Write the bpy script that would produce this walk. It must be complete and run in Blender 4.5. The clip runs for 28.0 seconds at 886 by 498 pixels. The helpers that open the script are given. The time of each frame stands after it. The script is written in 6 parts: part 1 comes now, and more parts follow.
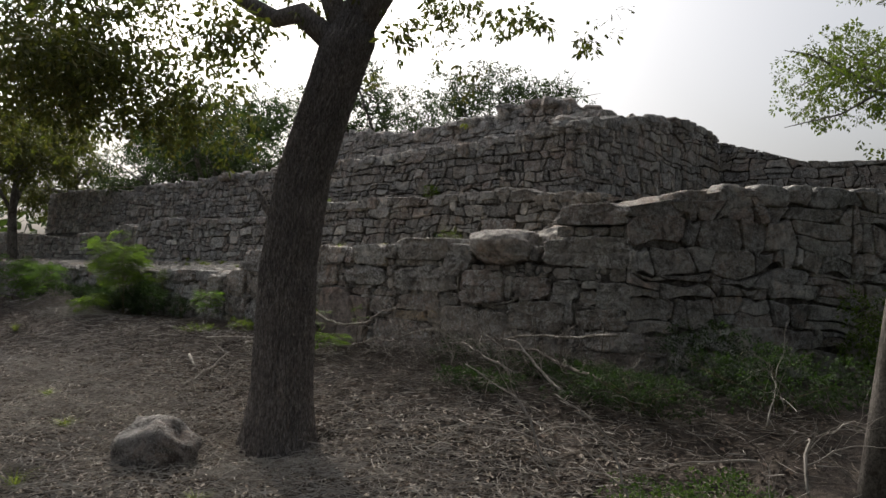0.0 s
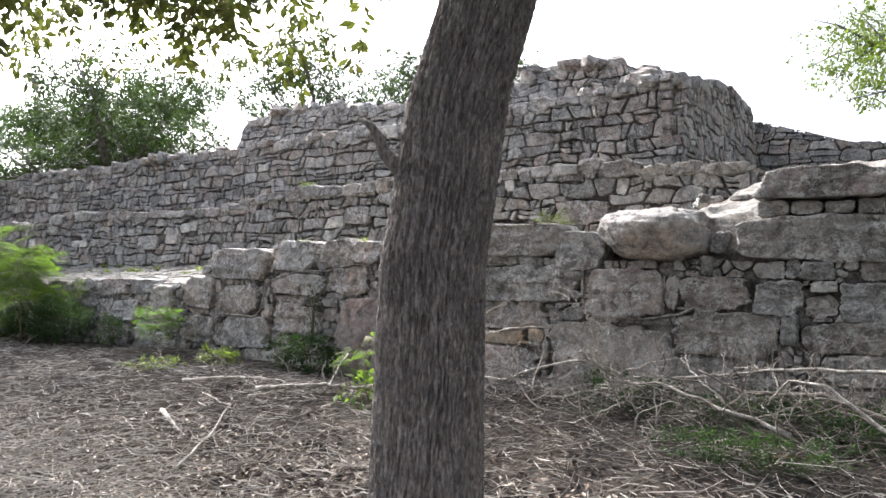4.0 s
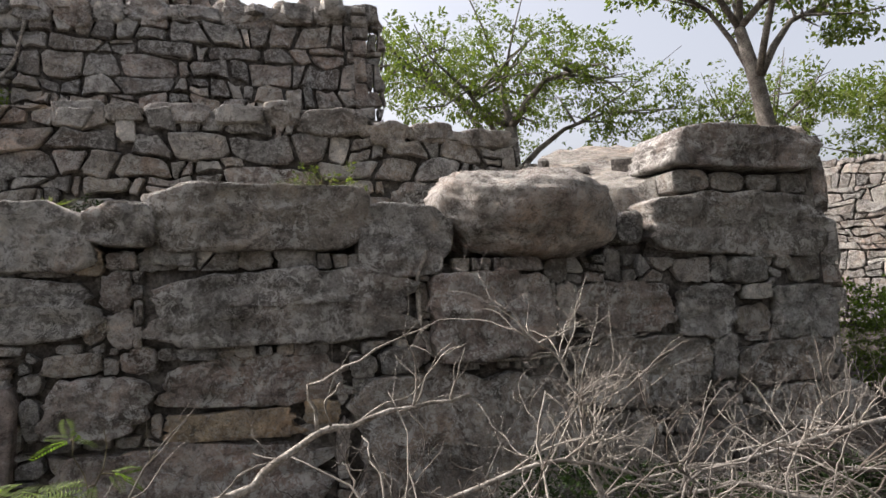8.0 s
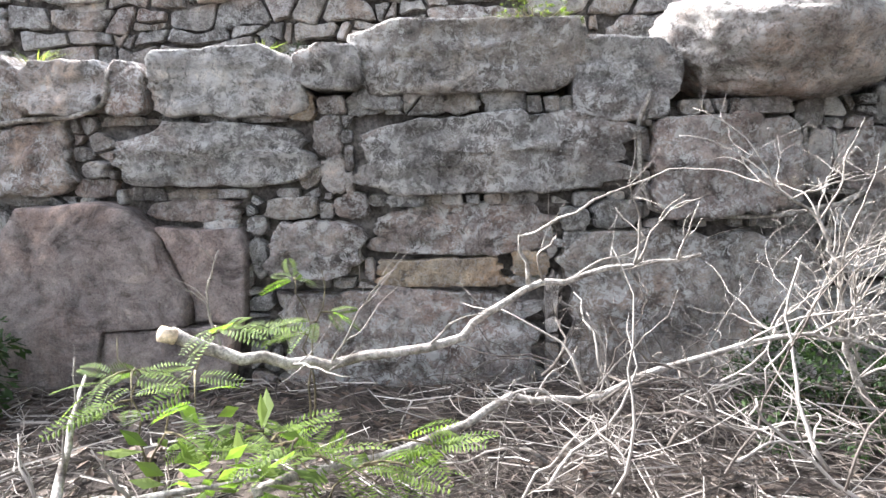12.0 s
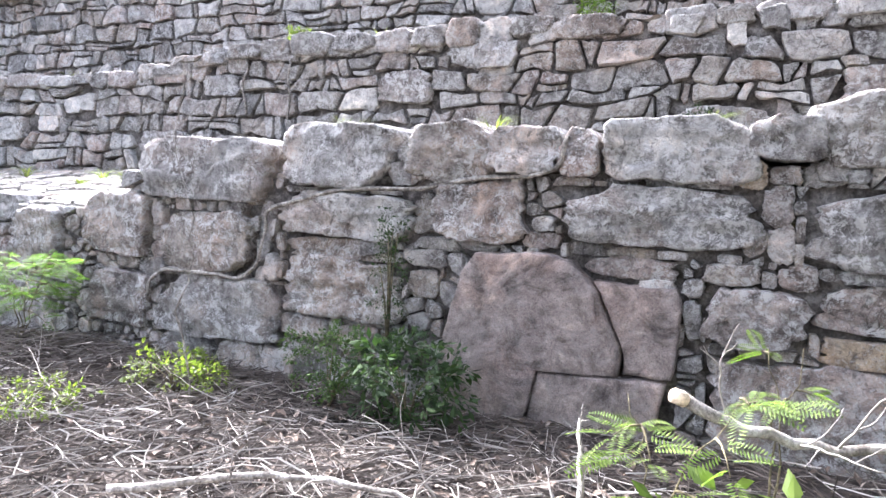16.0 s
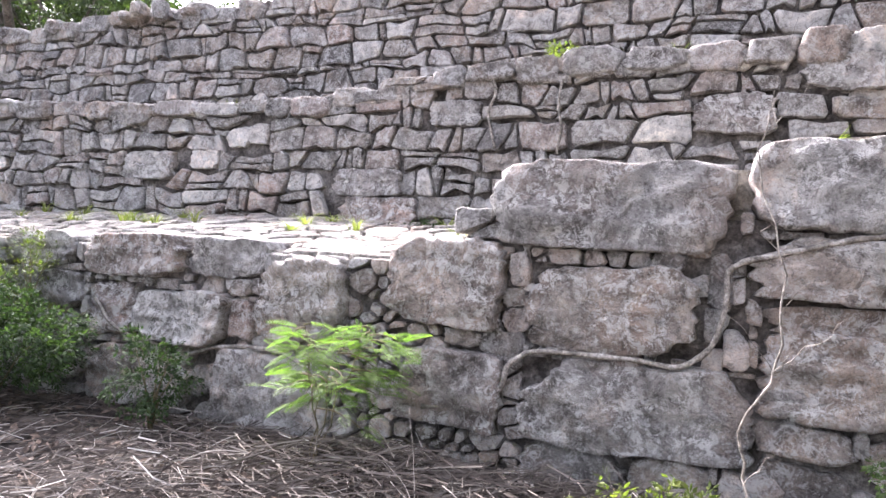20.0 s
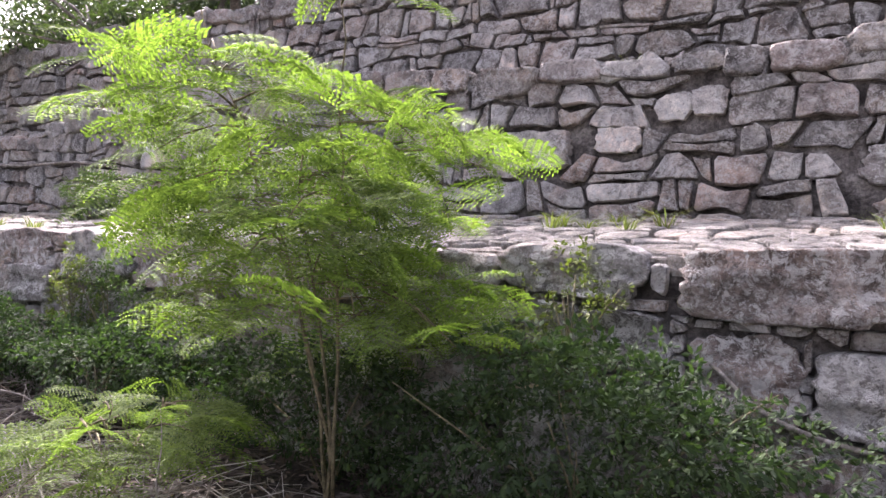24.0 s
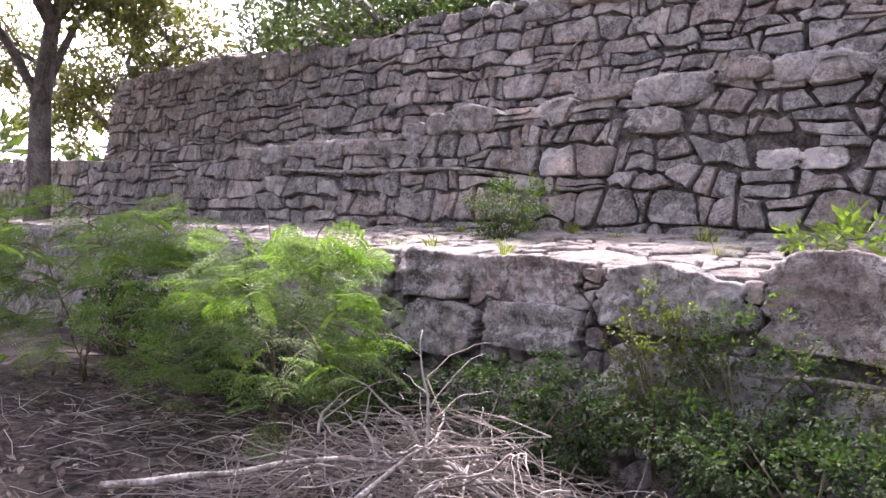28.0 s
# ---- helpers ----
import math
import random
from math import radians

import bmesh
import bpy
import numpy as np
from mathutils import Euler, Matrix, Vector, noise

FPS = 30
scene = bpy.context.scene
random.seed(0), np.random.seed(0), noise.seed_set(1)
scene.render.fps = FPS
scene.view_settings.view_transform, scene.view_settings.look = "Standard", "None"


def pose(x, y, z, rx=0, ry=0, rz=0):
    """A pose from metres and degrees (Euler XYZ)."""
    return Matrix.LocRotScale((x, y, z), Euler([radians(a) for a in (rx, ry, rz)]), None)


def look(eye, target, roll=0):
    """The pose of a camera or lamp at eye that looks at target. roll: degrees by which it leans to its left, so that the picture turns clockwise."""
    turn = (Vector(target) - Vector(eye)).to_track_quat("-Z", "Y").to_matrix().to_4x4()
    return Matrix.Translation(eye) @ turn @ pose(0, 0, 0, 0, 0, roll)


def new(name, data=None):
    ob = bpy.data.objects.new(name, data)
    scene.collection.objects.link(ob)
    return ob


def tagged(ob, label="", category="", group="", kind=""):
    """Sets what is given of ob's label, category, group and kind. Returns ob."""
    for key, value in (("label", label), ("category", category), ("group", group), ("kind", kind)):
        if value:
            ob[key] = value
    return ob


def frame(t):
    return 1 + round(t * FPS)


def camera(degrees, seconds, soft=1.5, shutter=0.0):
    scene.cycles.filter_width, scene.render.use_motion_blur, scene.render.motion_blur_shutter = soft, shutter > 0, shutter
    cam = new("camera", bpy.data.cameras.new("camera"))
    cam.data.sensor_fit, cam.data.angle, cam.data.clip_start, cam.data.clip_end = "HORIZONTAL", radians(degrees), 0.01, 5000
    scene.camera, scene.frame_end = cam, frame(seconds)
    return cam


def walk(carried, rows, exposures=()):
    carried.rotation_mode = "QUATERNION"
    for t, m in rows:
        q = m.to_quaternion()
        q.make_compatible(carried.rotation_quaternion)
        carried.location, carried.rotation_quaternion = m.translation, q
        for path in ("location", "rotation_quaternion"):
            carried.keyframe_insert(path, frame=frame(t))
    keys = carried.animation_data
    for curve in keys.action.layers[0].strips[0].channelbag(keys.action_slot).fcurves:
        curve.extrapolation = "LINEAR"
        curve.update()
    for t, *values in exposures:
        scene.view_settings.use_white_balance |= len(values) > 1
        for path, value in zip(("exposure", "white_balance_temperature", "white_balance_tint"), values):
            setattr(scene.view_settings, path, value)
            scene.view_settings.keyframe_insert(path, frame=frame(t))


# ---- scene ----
cam = camera(65.0, 28.0)
PATH = [
    (0, look((6.190, -9.166, 1.558), (4.875, -7.660, 1.601), 1.44)),
    (0.5, look((5.499, -9.212, 1.555), (4.200, -7.692, 1.609), 1.55)),
    (1, look((4.834, -9.192, 1.553), (3.541, -7.667, 1.608), 1.55)),
    (1.5, look((4.197, -9.107, 1.549), (2.915, -7.573, 1.602), 1.42)),
    (2, look((3.586, -8.957, 1.545), (2.356, -7.381, 1.605), 1.26)),
    (2.5, look((3.002, -8.741, 1.541), (1.848, -7.109, 1.597), 1.31)),
    (4.5, look((0.931, -7.317, 1.411), (-0.125, -5.620, 1.476), 0.31)),
    (5, look((0.241, -6.725, 1.430), (-0.830, -5.039, 1.518), 0.62)),
    (5.5, look((-0.567, -6.104, 1.428), (-1.636, -4.422, 1.593), 2.25)),
    (6, look((-1.066, -5.908, 1.474), (-2.021, -4.159, 1.641), 1.00)),
    (6.5, look((-1.572, -5.529, 1.417), (-2.216, -3.645, 1.616), 0.75)),
    (7, look((-2.051, -5.101, 1.368), (-2.633, -1.566, 1.714), -0.70)),
    (7.5, look((-2.257, -4.667, 1.392), (-2.282, -1.082, 1.701), -0.82)),
    (8, look((-2.377, -4.212, 1.350), (-1.479, -0.733, 1.571), -1.38)),
    (8.5, look((-2.394, -3.971, 1.327), (-1.031, -0.639, 1.373), -1.62)),
    (9, look((-2.391, -3.811, 1.289), (-0.969, -0.509, 1.082), -1.81)),
    (9.5, look((-2.391, -3.773, 1.291), (-1.000, -0.463, 1.021), -1.61)),
    (10, look((-2.405, -3.803, 1.288), (-1.060, -0.481, 0.958), -1.62)),
    (10.5, look((-2.434, -3.856, 1.310), (-1.298, -0.464, 0.893), -1.45)),
    (11, look((-2.439, -3.904, 1.326), (-1.857, -0.383, 0.859), -1.20)),
    (11.5, look((-2.432, -3.906, 1.321), (-2.240, -0.347, 0.816), -1.12)),
    (12, look((-2.410, -3.904, 1.319), (-2.532, -0.342, 0.801), -1.02)),
    (12.5, look((-2.421, -3.910, 1.322), (-2.982, -0.391, 0.820), -0.80)),
    (14.5, look((-2.861, -4.196, 1.428), (-3.751, -0.747, 0.901), 1.22)),
    (15, look((-2.893, -4.194, 1.445), (-3.989, -0.803, 0.932), 1.34)),
    (15.5, look((-3.026, -4.223, 1.464), (-4.366, -0.911, 1.018), 1.68)),
    (16, look((-3.345, -4.266, 1.453), (-4.779, -0.979, 1.124), 1.89)),
    (16.5, look((-3.737, -4.298, 1.421), (-5.204, -1.017, 1.210), 2.30)),
    (17, look((-4.096, -4.239, 1.377), (-5.631, -0.986, 1.220), 2.21)),
    (17.5, look((-4.386, -4.219, 1.396), (-5.937, -0.974, 1.272), 2.21)),
    (18, look((-4.777, -4.277, 1.359), (-6.337, -1.031, 1.292), 2.61)),
    (18.5, look((-5.201, -4.271, 1.354), (-6.765, -1.028, 1.325), 2.71)),
    (19, look((-5.652, -4.145, 1.289), (-7.200, -0.895, 1.254), 2.71)),
    (19.5, look((-6.157, -3.969, 1.288), (-7.670, -0.704, 1.276), 2.80)),
    (20, look((-6.686, -3.821, 1.235), (-8.051, -0.491, 1.239), 2.78)),
    (20.5, look((-7.178, -3.665, 1.208), (-8.507, -0.319, 1.203), 2.68)),
    (22.5, look((-9.063, -3.089, 1.173), (-10.722, 0.106, 1.200), 2.33)),
    (23, look((-9.434, -3.159, 1.233), (-11.154, 0.002, 1.217), 2.14)),
    (23.5, look((-10.007, -3.208, 1.209), (-11.765, -0.065, 1.201), 2.35)),
    (24, look((-10.534, -3.125, 1.181), (-12.338, -0.011, 1.185), 2.46)),
    (24.5, look((-11.033, -3.051, 1.241), (-12.897, 0.029, 1.245), 2.67)),
    (25, look((-11.528, -3.091, 1.247), (-13.475, -0.061, 1.261), 2.79)),
    (25.5, look((-11.940, -3.204, 1.257), (-13.925, -0.200, 1.266), 2.90)),
    (26, look((-12.376, -3.283, 1.256), (-14.391, -0.301, 1.261), 3.11)),
    (26.5, look((-12.750, -3.393, 1.274), (-14.904, -0.509, 1.271), 3.14)),
    (27, look((-13.113, -3.539, 1.253), (-15.368, -0.731, 1.249), 3.37)),
    (27.5, look((-13.470, -3.611, 1.247), (-15.773, -0.844, 1.240), 3.39)),
    (28, look((-13.879, -3.578, 1.233), (-16.204, -0.830, 1.222), 3.49)),
]
EXPOSURES = [(0.0, -0.1, 6450, 10), (1.0, 0.2, 6450, 10), (2.5, 0.65, 6400, 11), (4.5, 1.95, 5950, 12), (6.0, 1.7, 6000, 14), (7.0, 0.9, 6450, 14), (8.0, 0.95, 6500, 14), (9.0, 1.75, 6300, 13), (11.0, 2.38, 6050, 13),
             (12.5, 2.75, 5750, 13), (14.5, 2.93, 5650, 15), (17.0, 2.98, 5700, 19), (20.5, 2.75, 6050, 23), (24.0, 2.33, 6150, 29), (28.0, 2.25, 6150, 35)]
walk(cam, PATH, EXPOSURES)

# ---- daylight: low backlight from behind the ruin ----
SUN_YAW, SUN_UP = radians(-62), radians(42)
sun_way = Vector((math.sin(SUN_YAW) * math.cos(SUN_UP), math.cos(SUN_YAW) * math.cos(SUN_UP), math.sin(SUN_UP)))
world = bpy.data.worlds.new("sky")
scene.world = world
world.use_nodes = True
sky = world.node_tree.nodes.new("ShaderNodeTexSky")
sky.sky_type, sky.sun_disc, sky.sun_elevation, sky.sun_rotation = "NISHITA", False, SUN_UP, SUN_YAW % (2 * math.pi)
sky.dust_density, sky.air_density, sky.ozone_density = 7.0, 1.0, 1.0
background = world.node_tree.nodes["Background"]
haze = world.node_tree.nodes.new("ShaderNodeHueSaturation")
haze.inputs["Saturation"].default_value = 0.4
world.node_tree.links.new(sky.outputs[0], haze.inputs["Color"])
world.node_tree.links.new(haze.outputs[0], background.inputs[0])
background.inputs[1].default_value = 0.15
sun = new("sun", bpy.data.lights.new("sun", "SUN"))
sun.data.energy, sun.data.angle, sun.data.color = 3.2, radians(0.6), (1.0, 0.94, 0.86)
sun.matrix_world = look(sun_way * 80, (0, 0, 0))


# ---- materials ----
def material(name):
    m = bpy.data.materials.new(name)
    m.use_nodes = True
    nt = m.node_tree
    return m, nt, nt.nodes["Principled BSDF"]


def node(nt, kind, **values):
    n = nt.nodes.new("ShaderNode" + kind)
    for key, value in values.items():
        n.inputs[key].default_value = value
    return n


def ramp(nt, source, stops):
    r = nt.nodes.new("ShaderNodeValToRGB")
    while len(r.color_ramp.elements) < len(stops):
        r.color_ramp.elements.new(0.5)
    for e, (at, c) in zip(r.color_ramp.elements, stops):
        e.position, e.color = at, (*c, 1)
    nt.links.new(source, r.inputs[0])
    return r.outputs[0]


def mix(nt, fac, a, b, mode="MIX"):
    n = nt.nodes.new("ShaderNodeMix")
    n.data_type, n.blend_type = "RGBA", mode
    for socket, value in ((n.inputs[0], fac), (n.inputs[6], a), (n.inputs[7], b)):
        if isinstance(value, (int, float)):
            socket.default_value = value
        elif isinstance(value, tuple):
            socket.default_value = (*value, 1)
        else:
            nt.links.new(value, socket)
    return n.outputs[2]


def noise_out(nt, scale, detail=6, rough=0.6, distort=0.0, coords=None):
    n = node(nt, "TexNoise", Scale=scale, Detail=detail, Roughness=rough, Distortion=distort)
    if coords is not None:
        nt.links.new(coords, n.inputs["Vector"])
    return n.outputs[0]


def world_coords(nt):
    return nt.nodes.new("ShaderNodeNewGeometry").outputs["Position"]


def bump(nt, bsdf, height, strength, distance):
    b = node(nt, "Bump", Strength=strength, Distance=distance)
    nt.links.new(height, b.inputs["Height"])
    nt.links.new(b.outputs[0], bsdf.inputs["Normal"])


def stone_material(name, tones, island=False, dark=0.5, pale=0.6, speck=0.6):
    """Weathered limestone: a tone for each stone, stains, pits, black algae and pale lichen."""
    m, nt, bsdf = material(name)
    pos = world_coords(nt)
    if island:
        rnd = nt.nodes.new("ShaderNodeNewGeometry").outputs["Random Per Island"]
    else:
        rnd = nt.nodes.new("ShaderNodeObjectInfo").outputs["Random"]
    tone = ramp(nt, rnd, [(i / (len(tones) - 1), c) for i, c in enumerate(tones)])
    mid, fine = noise_out(nt, 7, 12, 0.72, 0.8, pos), noise_out(nt, 95, 8, 0.8, 0, pos)
    col = mix(nt, 0.8, tone, ramp(nt, mid, [(0.36, (0.45, 0.44, 0.43)), (0.5, (1, 0.99, 0.97)), (0.66, (1.45, 1.42, 1.37))]), "MULTIPLY")
    col = mix(nt, 0.5, col, ramp(nt, fine, [(0.36, (0.42, 0.41, 0.4)), (0.5, (1, 1, 1)), (0.64, (1.5, 1.49, 1.46))]), "MULTIPLY")
    patch = noise_out(nt, 2.6, 12, 0.66, 1.6, pos)
    col = mix(nt, 0.85, col, ramp(nt, patch, [(0.36, (0.3, 0.27, 0.25)), (0.45, (0.85, 0.83, 0.81)), (0.54, (1.1, 1.08, 1.05)), (0.64, (1.6, 1.53, 1.43))]), "MULTIPLY")
    blush = ramp(nt, noise_out(nt, 1.15, 6, 0.6, 1.2, pos), [(0.5, (0, 0, 0)), (0.62, (0.55, 0.55, 0.55))])
    col = mix(nt, blush, col, mix(nt, 1.0, col, (1.14, 0.93, 0.82), "MULTIPLY"))
    pits = node(nt, "TexVoronoi", Scale=46.0)
    nt.links.new(pos, pits.inputs["Vector"])
    pitted = ramp(nt, pits.outputs[0], [(0.1, (0.25, 0.25, 0.25)), (0.24, (1, 1, 1))])
    col = mix(nt, 0.6, col, pitted, "MULTIPLY")
    dirt = nt.nodes.new("ShaderNodeMath")
    dirt.operation = "MULTIPLY"
    nt.links.new(ramp(nt, noise_out(nt, 4.2, 14, 0.78, 1.0, pos), [(0.545, (0, 0, 0)), (0.58, (1, 1, 1))]), dirt.inputs[0])
    dirt.inputs[1].default_value = dark
    col = mix(nt, dirt.outputs[0], col, (0.055, 0.046, 0.039))
    lich = nt.nodes.new("ShaderNodeMath")
    lich.operation = "MULTIPLY"
    flakes = mix(nt, 1.0, ramp(nt, noise_out(nt, 17, 14, 0.82, 0.5, pos), [(0.505, (0, 0, 0)), (0.53, (1, 1, 1))]), ramp(nt, noise_out(nt, 3.4, 3, 0.6, 0.8, pos), [(0.42, (0.15, 0.15, 0.15)), (0.52, (1, 1, 1))]), "MULTIPLY")
    nt.links.new(flakes, lich.inputs[0])
    lich.inputs[1].default_value = pale
    col = mix(nt, lich.outputs[0], col, (0.62, 0.61, 0.58))
    specks = ramp(nt, noise_out(nt, 15, 9, 0.72, 0.6, pos), [(0.565, (0, 0, 0)), (0.62, (speck, speck, speck))])
    col = mix(nt, specks, col, (0.07, 0.066, 0.06))
    crust = ramp(nt, noise_out(nt, 34, 5, 0.62, 0.4, world_coords(nt)), [(0.4, (speck * 0.7,) * 3), (0.45, (0, 0, 0))])
    col = mix(nt, crust, col, (0.5, 0.49, 0.465))
    nt.links.new(col, bsdf.inputs["Base Color"])
    bsdf.inputs["Roughness"].default_value = 0.92
    bsdf.inputs["Specular IOR Level"].default_value = 0.25
    height = mix(nt, 0.4, mid, noise_out(nt, 30, 12, 0.8, 0.3, pos))
    height = mix(nt, 0.2, height, pitted)
    height = mix(nt, 0.3, height, patch)
    bump(nt, bsdf, height, 1.0, 0.13)
    return m


GREY, TAN, DIM, PALE, ROSE = (0.26, 0.256, 0.252), (0.29, 0.265, 0.238), (0.14, 0.136, 0.132), (0.42, 0.413, 0.398), (0.285, 0.243, 0.225)
stone_big = stone_material("megalith_stone", [GREY, TAN, ROSE, GREY, PALE], dark=0.65, pale=0.8)
stone_small = stone_material("rubble_stone", [DIM, GREY, TAN, ROSE, PALE, DIM, TAN, GREY, (0.5, 0.488, 0.465)], dark=0.5, pale=0.55)
stone_joined = stone_material("rubble_stone_joined", [DIM, GREY, TAN, ROSE, PALE, DIM, TAN, GREY, (0.5, 0.488, 0.465)], island=True, dark=0.5, pale=0.55)
stone_boulder = stone_material("boulder_stone", [(0.36, 0.335, 0.315), (0.35, 0.33, 0.315)], dark=0.45, pale=0.5)
stone_slab = stone_material("slab_stone", [(0.31, 0.262, 0.245), (0.31, 0.268, 0.252)], dark=0.2, pale=0.1, speck=0.18)
stone_yellow = stone_material("yellow_stone", [(0.38, 0.31, 0.225), (0.36, 0.3, 0.225)], dark=0.3, pale=0.2)
stone_white = stone_material("whitened_stone", [(0.6, 0.585, 0.56), (0.55, 0.535, 0.51)], dark=0.2, pale=0.9)
stone_rock = stone_material("field_rock_stone", [(0.17, 0.16, 0.155), (0.18, 0.17, 0.165)], dark=0.6, pale=0.25)
stone_floor = stone_material("paving_stone", [(0.3, 0.288, 0.27), (0.26, 0.243, 0.222), (0.2, 0.188, 0.168)], dark=0.2, pale=0.3)
stone_floor_joined = stone_material("paving_stone_joined", [(0.3, 0.288, 0.27), (0.26, 0.243, 0.222), (0.2, 0.188, 0.168)], island=True, dark=0.2, pale=0.3)


def plain_rough(name, stops, scale, rough=0.95, strength=0.8, distance=0.03, scale2=40.0):
    m, nt, bsdf = material(name)
    pos = world_coords(nt)
    a, b = noise_out(nt, scale, 8, 0.7, 0.4, pos), noise_out(nt, scale2, 6, 0.7, 0, pos)
    col = ramp(nt, a, [(0.5 + (p - 0.5) * 0.6, c) for p, c in stops])
    col = mix(nt, 0.7, col, ramp(nt, b, [(0.38, (0.35, 0.35, 0.35)), (0.6, (1.45, 1.43, 1.4))]), "MULTIPLY")
    nt.links.new(col, bsdf.inputs["Base Color"])
    bsdf.inputs["Roughness"].default_value = rough
    bsdf.inputs["Specular IOR Level"].default_value = 0.2
    bump(nt, bsdf, mix(nt, 0.5, a, b), strength, distance)
    return m


mortar = plain_rough("old_mortar", [(0.3, (0.035, 0.031, 0.028)), (0.5, (0.1, 0.09, 0.082)), (0.75, (0.24, 0.225, 0.21))], 5)
earth = plain_rough("litter_earth", [(0.3, (0.026, 0.022, 0.019)), (0.5, (0.062, 0.05, 0.042)), (0.75, (0.13, 0.108, 0.09))], 2.2, strength=1.0, distance=0.05, scale2=28.0)
terrace_earth = plain_rough("terrace_earth", [(0.3, (0.136, 0.119, 0.093)), (0.5, (0.238, 0.212, 0.170)), (0.75, (0.357, 0.332, 0.289))], 3.0, strength=1.0, distance=0.04)
def bark_material(name, tones):
    """Grey furrowed bark: long grain, paler ridges, a little lichen."""
    m, nt, bsdf = material(name)
    grain = nt.nodes.new("ShaderNodeMapping")
    grain.inputs["Scale"].default_value = (1, 1, 0.34)
    nt.links.new(world_coords(nt), grain.inputs["Vector"])
    a, b = noise_out(nt, 46, 10, 0.72, 0.3, grain.outputs[0]), noise_out(nt, 2.5, 6, 0.6, 0.5, world_coords(nt))
    col = ramp(nt, a, [(0.36, tones[0]), (0.5, tones[1]), (0.64, tones[2])])
    col = mix(nt, 0.6, col, ramp(nt, b, [(0.4, (0.75, 0.74, 0.74)), (0.6, (1.2, 1.18, 1.15))]), "MULTIPLY")
    col = mix(nt, ramp(nt, noise_out(nt, 14, 8, 0.75, 0.5, world_coords(nt)), [(0.6, (0, 0, 0)), (0.66, (0.5, 0.5, 0.5))]), col, (0.42, 0.43, 0.4))
    nt.links.new(col, bsdf.inputs["Base Color"])
    bsdf.inputs["Roughness"].default_value = 0.95
    bump(nt, bsdf, a, 0.9, 0.016)
    return m


bark = bark_material("grey_bark", ((0.06, 0.052, 0.047), (0.15, 0.132, 0.122), (0.29, 0.268, 0.252)))
bark_far = plain_rough("far_bark", [(0.3, (0.08, 0.07, 0.06)), (0.7, (0.22, 0.2, 0.18))], 4)
dead_wood = plain_rough("bleached_dead_wood", [(0.3, (0.12, 0.105, 0.09)), (0.5, (0.29, 0.265, 0.235)), (0.75, (0.5, 0.475, 0.44))], 9, scale2=60.0, distance=0.01)
root_pale = plain_rough("pale_root", [(0.3, (0.1, 0.09, 0.078)), (0.5, (0.22, 0.2, 0.175)), (0.75, (0.42, 0.395, 0.36))], 12, scale2=60.0, distance=0.01)
cut_wood = plain_rough("cut_wood", [(0.3, (0.5, 0.4, 0.28)), (0.7, (0.66, 0.56, 0.42))], 30, distance=0.004)


def island_tint(name, tones, rough=0.9, translucent=0.0):
    m, nt, bsdf = material(name)
    rnd = nt.nodes.new("ShaderNodeNewGeometry").outputs["Random Per Island"]
    col = ramp(nt, rnd, [(i / (len(tones) - 1), c) for i, c in enumerate(tones)])
    pos = world_coords(nt)
    col = mix(nt, 0.5, col, ramp(nt, noise_out(nt, 1.3, 3, 0.6, 0, pos), [(0.3, (0.6, 0.6, 0.6)), (0.7, (1.35, 1.35, 1.3))]), "MULTIPLY")
    nt.links.new(col, bsdf.inputs["Base Color"])
    bsdf.inputs["Roughness"].default_value = rough
    bsdf.inputs["Specular IOR Level"].default_value = 0.3
    if translucent:
        out = nt.nodes["Material Output"]
        tr = nt.nodes.new("ShaderNodeBsdfTranslucent")
        nt.links.new(mix(nt, 1.0, col, (1.3, 1.6, 0.7), "MULTIPLY"), tr.inputs[0])
        sh = nt.nodes.new("ShaderNodeMixShader")
        sh.inputs[0].default_value = translucent
        nt.links.new(bsdf.outputs[0], sh.inputs[1])
        nt.links.new(tr.outputs[0], sh.inputs[2])
        nt.links.new(sh.outputs[0], out.inputs[0])
    return m


# darker copy of the dry straw; its tones carry the shade on the litter
straw_shaded = island_tint("shade_toned_straw", [(0.034, 0.026, 0.022), (0.075, 0.06, 0.05), (0.135, 0.115, 0.098), (0.052, 0.042, 0.034), (0.2, 0.178, 0.155)])
bleached_straw = island_tint("bleached_straw", [(0.22, 0.195, 0.17), (0.42, 0.385, 0.345), (0.3, 0.27, 0.235), (0.52, 0.49, 0.445)])
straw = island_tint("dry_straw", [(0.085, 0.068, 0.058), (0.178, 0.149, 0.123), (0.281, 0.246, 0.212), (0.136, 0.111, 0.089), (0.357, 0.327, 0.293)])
dead_leaf = island_tint("dead_leaf", [(0.051, 0.038, 0.031), (0.093, 0.068, 0.051), (0.145, 0.106, 0.081), (0.204, 0.174, 0.145)])
pale_leaf = island_tint("bleached_leaf", [(0.2, 0.165, 0.13), (0.34, 0.295, 0.245), (0.26, 0.215, 0.175), (0.45, 0.41, 0.36)])
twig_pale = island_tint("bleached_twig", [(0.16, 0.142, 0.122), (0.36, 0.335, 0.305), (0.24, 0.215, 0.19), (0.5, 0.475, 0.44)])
# dark copy of the bleached twig: the brush's shade put into its colour
twig_shaded = island_tint("shade_painted_twig", [(0.035, 0.029, 0.024), (0.075, 0.062, 0.052), (0.12, 0.102, 0.088), (0.05, 0.042, 0.035)])
leaf_fern = island_tint("feathery_leaf", [(0.075, 0.112, 0.024), (0.112, 0.158, 0.034), (0.168, 0.218, 0.05), (0.055, 0.085, 0.02)], 0.7, 0.5)
